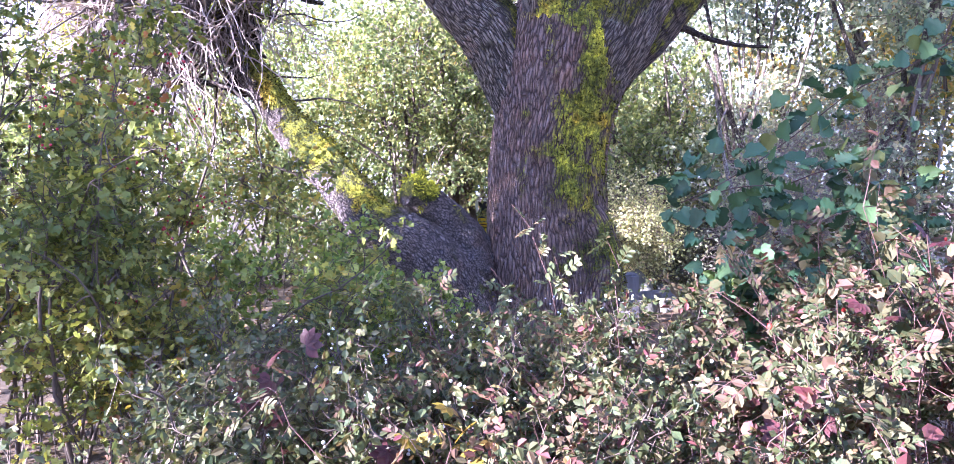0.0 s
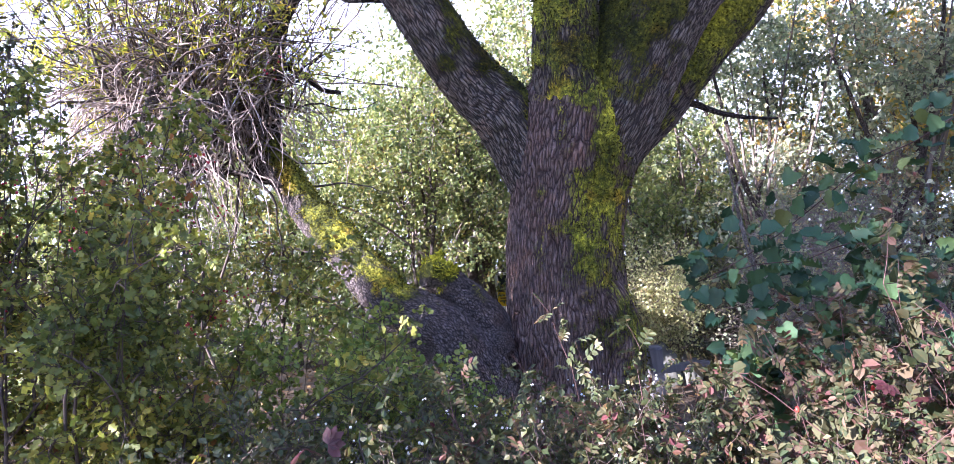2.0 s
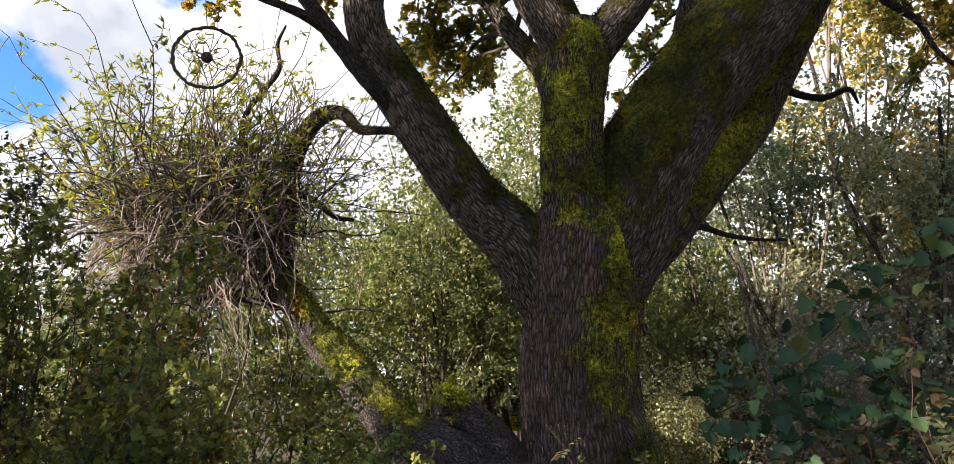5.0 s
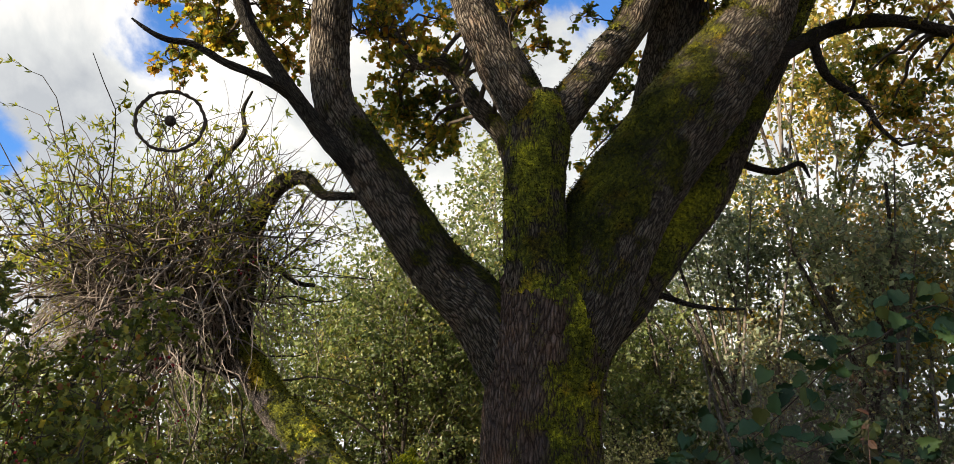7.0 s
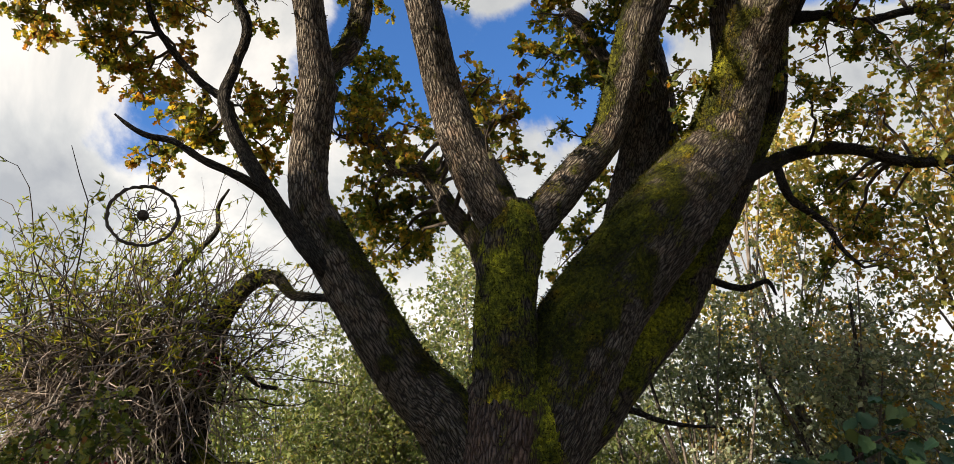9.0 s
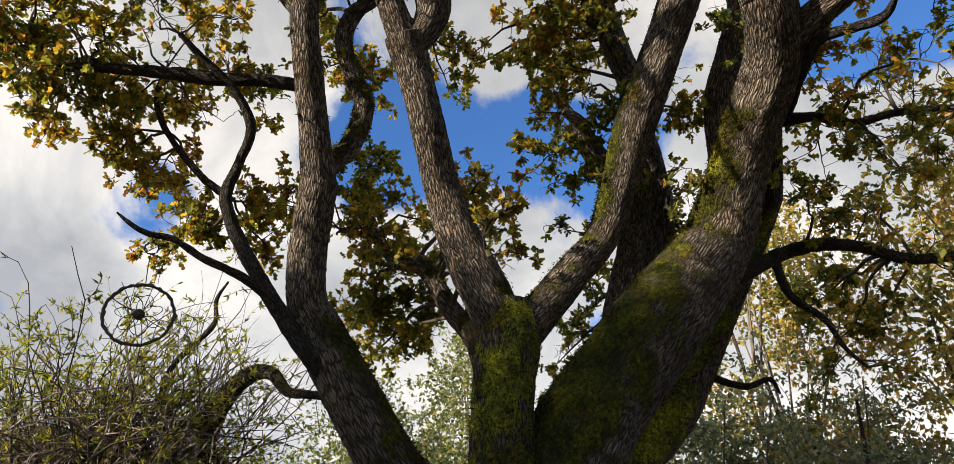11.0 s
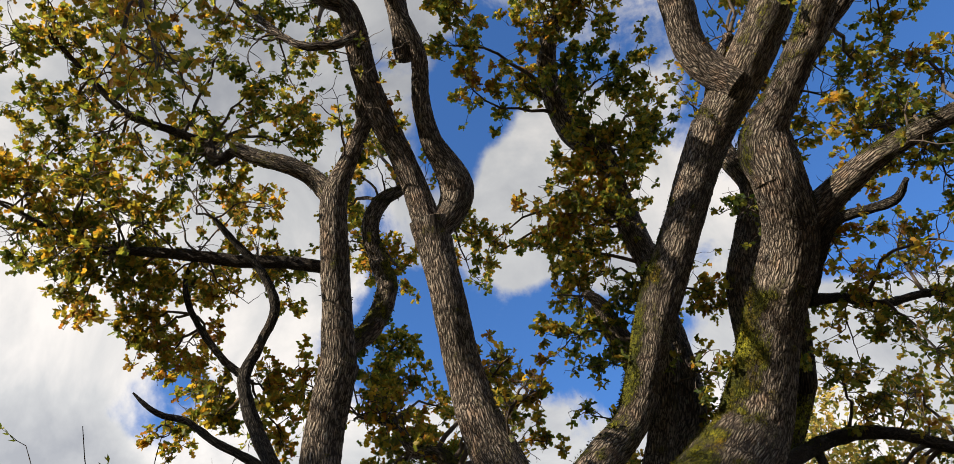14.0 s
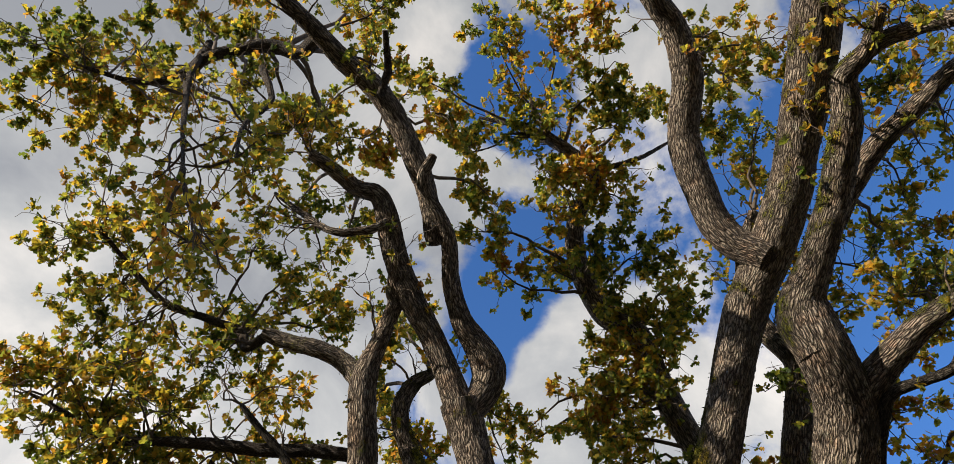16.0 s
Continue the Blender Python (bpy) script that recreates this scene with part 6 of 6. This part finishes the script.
knots = np.array([-2.1, 3.35, 1.55]) + rng.normal(0, 1, (26, 3)) * np.array([0.5, 0.25, 0.42])
pos = np.repeat(knots, 8, 0) + rng.normal(0, 0.035, (208, 3))
berries("berry_spray", pos, rng.uniform(0.0045, 0.0075, len(pos)), HAW, hawthorn, "dark red haws")

# ---- snowberry and rose thicket ----
n = 135
bx, by = rng.uniform(-1.4, 1.35, n), rng.uniform(2.1, 4.0, n)
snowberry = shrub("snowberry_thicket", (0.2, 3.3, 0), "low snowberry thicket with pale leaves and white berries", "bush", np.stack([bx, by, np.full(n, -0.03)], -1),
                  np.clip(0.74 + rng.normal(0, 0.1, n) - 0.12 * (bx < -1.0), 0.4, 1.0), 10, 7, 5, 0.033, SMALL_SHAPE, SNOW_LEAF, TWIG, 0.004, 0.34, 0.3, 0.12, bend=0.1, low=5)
pos = np.stack([rng.uniform(-1.3, 0.9, 200), rng.uniform(2.2, 4.4, 200), rng.uniform(0.45, 0.9, 200)], -1)
pos = np.vstack([pos, pos[:120] + rng.normal(0, 0.012, (120, 3))])
berries("berry_spray", pos, rng.uniform(0.0045, 0.0075, len(pos)), SNOW, snowberry, "white snowberries")


def compound(leaflets, spread, length, shape):
    """One pinnate leaf: pairs of leaflets along a stalk and one at its end."""
    V, Fc = shape
    vs, fs = [], []
    rows = [(1.0 - length, 0.0, length)]
    for k in range(leaflets):
        t = 0.25 + 0.5 * k / max(leaflets - 1, 1)
        rows += [(t, spread, length * 0.9), (t, -spread, length * 0.9)]
    for t, a, size in rows:
        c, s_ = math.cos(a), math.sin(a)
        L = V * size
        vs.append(np.stack([t + L[:, 0] * c - L[:, 1] * s_, L[:, 0] * s_ + L[:, 1] * c, L[:, 2] - 0.06 * t], -1))
        fs.append(Fc + len(V) * len(fs))
    stalk = np.array([(0, 0.008, 0), (0, -0.008, 0), (0.75, -0.006, -0.04), (0.75, 0.006, -0.04)])
    fs.append(np.array([(0, 1, 2, 3)]) + len(V) * len(rows))
    return np.vstack(vs + [stalk]), np.vstack(fs)


LEAFLET = (np.array([(0, 0, 0), (0.3, 0.26, 0.05), (0.72, 0.24, 0.02), (1, 0, -0.1), (0.72, -0.24, 0.02), (0.3, -0.26, 0.05)]), np.array([(0, 3, 2, 1), (0, 5, 4, 3)]))
ROUND_SIX = (LEAFLET[0] * np.array([1, 1.35, 1]), LEAFLET[1])
ROSE_SHAPE = compound(3, 1.05, 0.36, LEAFLET)
rose = thing("rose_thicket", (1.2, 2.7, 0), "wild rose thicket with pink and fading leaves and red hips", "bush")
canes, foliage, n = Soup(), Soup(), 250
start = np.stack([rng.uniform(-0.3, 2.4, n), rng.uniform(2.0, 3.6, n), np.full(n, -0.02)], -1)
lean = rng.normal(0, 0.35, (n, 3)) + np.array([0, 0, 1.0])
tall = np.clip(0.66 + 0.52 * np.clip((start[:, 0] - 0.95) / 0.6, 0, 1) + 0.12 * (start[:, 0] < 0.35) + rng.normal(0, 0.09, n), 0.45, 1.45)
cn = wander(start, lean, tall * 1.12, 0.0042, 0.0016, 10, 0.12, -0.02)
sticks(canes, cn, 5)
i, j = np.repeat(np.arange(n), 5), rng.integers(4, 10, n * 5)
tw = wander(cn[i, j, :3], rng.normal(0, 0.8, (n * 5, 3)) + np.array([0, 0, 0.35]), rng.uniform(0.12, 0.4, n * 5), 0.002, 0.001, 5, 0.25)
sticks(canes, tw, 3)
i, j = rng.integers(0, n * 5, 5600), rng.integers(1, 5, 5600)
leaves(foliage, ROSE_SHAPE, tw[i, j, :3], rng.normal(0, 1, (5600, 3)) + np.array([0, -0.2, 0.2]), rng.uniform(0.07, 0.12, 5600), 0.9)
i, j = rng.integers(0, n * 5, 2600), rng.integers(1, 5, 2600)
at = tw[i, j, :3][tw[i, j, 0] > 0.75]
leaves(foliage, ROUND_SIX, at, rng.normal(0, 1, at.shape) + np.array([0, -0.4, 0.0]), rng.uniform(0.04, 0.085, len(at)), 0.9)
part("canework", canes.mesh("canework"), CANE, rose, "thin reddish thorny canes", "stuff")
part("foliage", foliage.mesh("foliage", False), ROSE_LEAF, rose, kind="stuff")

hip_soup = Soup()
V, Fc = BALL
hip_soup.put(V * np.array([0.0085, 0.0085, 0.0105]), Fc)
sticks(hip_soup, wander(np.zeros((5, 3)) + np.array([0, 0, -0.010]), rng.normal(0, 0.6, (5, 3)) + np.array([0, 0, -1]), 0.009, 0.0012, 0.0004, 3, 0.1), 3)
hip_mesh = hip_soup.mesh("rose_hip")
hip_mesh.materials.append(HIP)
for k in range(34):
    q = rng.integers(0, n * 5)
    ob = new("rose_hip", hip_mesh)
    ob.parent, ob.matrix_parent_inverse = rose, rose.matrix_world.inverted()
    ob.location = tw[q, 4, :3] + np.array([0, 0, -0.004])
    ob.scale = [rng.uniform(0.8, 1.25)] * 3
    tagged(ob, "glossy red rose hip")

# the tall rose sprigs before the trunk
sprig = thing("rose_briar", (0.3, 3.2, 0), "wild rose briar with pale leaflets before the oak", "bush")
canes, foliage = Soup(), Soup()
lines = []
for tip, base in (((0.12, 3.2, 1.40), (0.35, 3.2, 0.0)), ((0.30, 3.15, 1.18), (0.30, 3.2, 0.0)), ((0.02, 3.2, 1.12), (0.40, 3.2, 0.0)), ((0.55, 3.25, 1.22), (0.35, 3.2, 0.0)), ((-0.55, 3.0, 1.02), (-0.2, 3.1, 0)), ((-0.35, 3.0, 1.05), (-0.1, 3.1, 0))):
    t = np.linspace(0, 1, 10)[:, None]
    c = np.array(base) * (1 - t) + np.array(tip) * t + np.array([0.12, 0, 0.1]) * (4 * t * (1 - t)) + rng.normal(0, 0.012, (10, 3))
    lines.append(np.hstack([c, 0.004 * (1 - t) + 0.0012]))
sticks(canes, lines, 6)
L = np.array(lines)
i, j = rng.integers(0, len(L), 64), rng.integers(5, 10, 64)
leaves(foliage, ROSE_SHAPE, L[i, j, :3], rng.normal(0, 1, (64, 3)) + np.array([0, -0.3, 0.3]), rng.uniform(0.08, 0.13, 64), 0.4)
part("canework", canes.mesh("canework"), CANE, sprig, "thin reddish thorny canes", "stuff")
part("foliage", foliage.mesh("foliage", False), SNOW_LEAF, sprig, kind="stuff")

# ---- bramble with large lobed leaves, each leaf a piece ----
bramble = thing("bramble", (2.2, 3.4, 0), "arching bramble with large dark green lobed leaves", "bush")
CANES = ([(2.75, 3.4, -0.05), (2.65, 3.5, 1.5), (2.44, 3.6, 2.18), (2.03, 3.6, 2.04), (1.80, 3.6, 1.94), (1.59, 3.6, 1.78), (1.36, 3.6, 1.61), (1.09, 3.6, 1.45), (0.90, 3.6, 1.37)],
         [(2.05, 3.5, -0.05), (2.00, 3.4, 1.1), (1.82, 3.4, 1.47), (1.62, 3.4, 1.56), (1.42, 3.4, 1.49), (1.17, 3.4, 1.47), (0.96, 3.4, 1.41)],
         [(1.85, 3.3, -0.05), (1.73, 3.3, 0.85), (1.58, 3.3, 1.13), (1.44, 3.3, 1.30), (1.27, 3.3, 1.33), (1.14, 3.3, 1.22)],
         [(1.6, 3.6, -0.05), (1.48, 3.5, 0.82), (1.30, 3.5, 1.03), (1.15, 3.5, 1.07), (1.04, 3.5, 1.0)])
lines = [spline([(*p, 0.006) for p in c], 0.08) for c in CANES]
soup = Soup()
for ln in lines:
    ln[:, 3] = np.linspace(0.0055, 0.0022, len(ln))
    sticks(soup, [ln], 6)
part("canework", soup.mesh("canework"), CANE, bramble, kind="stuff")
TRIPLE = []
HALF_LEAF = [(-0.07, 0.14), (-0.02, 0.32), (0.10, 0.44), (0.24, 0.46), (0.33, 0.36), (0.42, 0.34), (0.54, 0.40), (0.68, 0.34), (0.76, 0.24), (0.88, 0.15)]
for k in range(3):
    one = Soup()
    edge = [(x, y, 0.16 * y - 0.12 * x * x + (0.03 if j % 2 else -0.02) * (1 + k)) for j, (x, y) in enumerate(HALF_LEAF)]
    m_ = len(edge)
    V = np.array([(0, 0, 0), (1, 0, -0.16)] + edge + [(x, -y, z) for x, y, z in edge]) * np.array([1, 1, 1 + 0.5 * k]) + np.array([0.35, 0, 0])
    one.put(V, np.array([[0, 1] + [2 + j for j in reversed(range(m_))], [1, 0] + [2 + m_ + j for j in range(m_)]]))
    one.put(np.array([(0, 0.008, 0.02), (0, -0.008, 0.02), (0.37, -0.008, 0), (0.37, 0.008, 0)]), np.array([(0, 1, 2, 3)]))
    me = one.mesh("leaf")
    me.materials.append(BRAMBLE_LEAF)
    TRIPLE.append(me)
RED_TRIPLE = TRIPLE[0].copy()
RED_TRIPLE.materials.clear()
RED_TRIPLE.materials.append(RED_LEAF)


def leaf_pose(p, way, up, size):
    x = Vector(way).normalized()
    z = (Vector(up) - x * x.dot(Vector(up))).normalized()
    m = Matrix((x, z.cross(x), z)).transposed().to_4x4()
    return Matrix.Translation(p) @ m @ Matrix.Scale(size, 4)


def leaf_piece(me, p, way, up, size, parent, label=""):
    ob = new("leaf", me)
    ob.parent, ob.matrix_parent_inverse = parent, parent.matrix_world.inverted()
    ob.matrix_basis = leaf_pose(p, way, up, size)
    return tagged(ob, label)


for k in range(290):
    ln = lines[(0, 0, 1, 1, 2, 3)[k % 6]]
    q = ln[rng.integers(int(len(ln) * 0.5), len(ln))]
    p = q[:3] + rng.normal(0, 0.09, 3)
    way = rng.normal(0, 1, 3) + np.array([-0.4, -0.5, -0.15])
    leaf_piece(RED_TRIPLE if k % 200 == 5 else TRIPLE[k % 3], p, way, rng.normal(0, 0.45, 3) + np.array([-0.2, -0.6, 0.8]), rng.uniform(0.065, 0.11), bramble, "crimson bramble leaf" if k % 200 == 5 else "")

# ---- single bright leaves in the thicket ----
creeper = thing("wild_creeper", (-0.5, 2.4, 0), "creeper with crimson and yellow leaves over the thicket", "plant")
vine = Soup()
spots = [(-0.62, 2.35, 0.92), (-0.72, 2.3, 0.86), (-0.66, 2.25, 0.72), (-0.30, 2.2, 0.66), (0.9, 2.2, 0.74), (1.0, 2.3, 0.7), (1.55, 2.6, 1.28), (1.75, 2.7, 1.35), (1.3, 2.5, 1.0), (-0.1, 2.2, 0.70), (-0.14, 2.15, 0.75), (-0.06, 2.2, 0.62), (1.62, 2.3, 0.85)]
for p in spots:
    sticks(vine, wander(np.array([[p[0] + 0.1, p[1] + 0.15, 0.0]]), np.array([[p[0] - (p[0] + 0.1), -0.15, p[2]]]), math.hypot(0.2, p[2]), 0.003, 0.0015, 7, 0.03), 5)
part("branchwork", vine.mesh("branchwork"), CANE, creeper, kind="stuff")
five = Soup()
for a in (-1.3, -0.65, 0, 0.65, 1.3):
    V, Fc = OVAL_SHAPE
    c, s_ = math.cos(a), math.sin(a)
    five.put(np.stack([0.12 + V[:, 0] * c * 0.8 - V[:, 1] * s_ * 0.8, V[:, 0] * s_ * 0.8 + V[:, 1] * c * 0.8, V[:, 2]], -1), Fc)
five_red, five_yellow = five.mesh("leaf"), five.mesh("leaf")
five_red.materials.append(RED_LEAF)
five_yellow.materials.append(YELLOW_LEAF)
for k, p in enumerate(spots):
    yellow = k in (9, 10, 11, 12)
    for _ in range(3):
        leaf_piece(five_yellow if yellow else five_red, Vector(p) + Vector(rng.normal(0, 0.035, 3)), rng.normal(0, 0.7, 3) + np.array([0, -0.8, 0.1]), (rng.normal(0, 0.4), -0.5, 0.8),
                   rng.uniform(0.05, 0.085), creeper, "yellow fading leaf" if yellow else "crimson five-part leaf")

# ---- fallen leaves ----
litter, n = Soup(), 11000
pos = np.stack([rng.uniform(-7, 8, n), rng.uniform(-5, 12, n), np.zeros(n)], -1)
pos[:, 2] = (vnoise(np.stack([pos[:, 0] * 0.35, pos[:, 1] * 0.35, pos[:, 0] * 0], -1), 5) - 0.5) * 0.22 - 0.03 + 0.02
leaves(litter, SMALL_SHAPE, pos, rng.normal(0, 1, (n, 3)) * np.array([1, 1, 0.15]), rng.uniform(0.05, 0.10, n), 0.3)
tagged(part("fallen_leaves", litter.mesh("fallen_leaves", False), LITTER), "brown fallen leaves strewn over the soil", "leaf litter", kind="stuff")
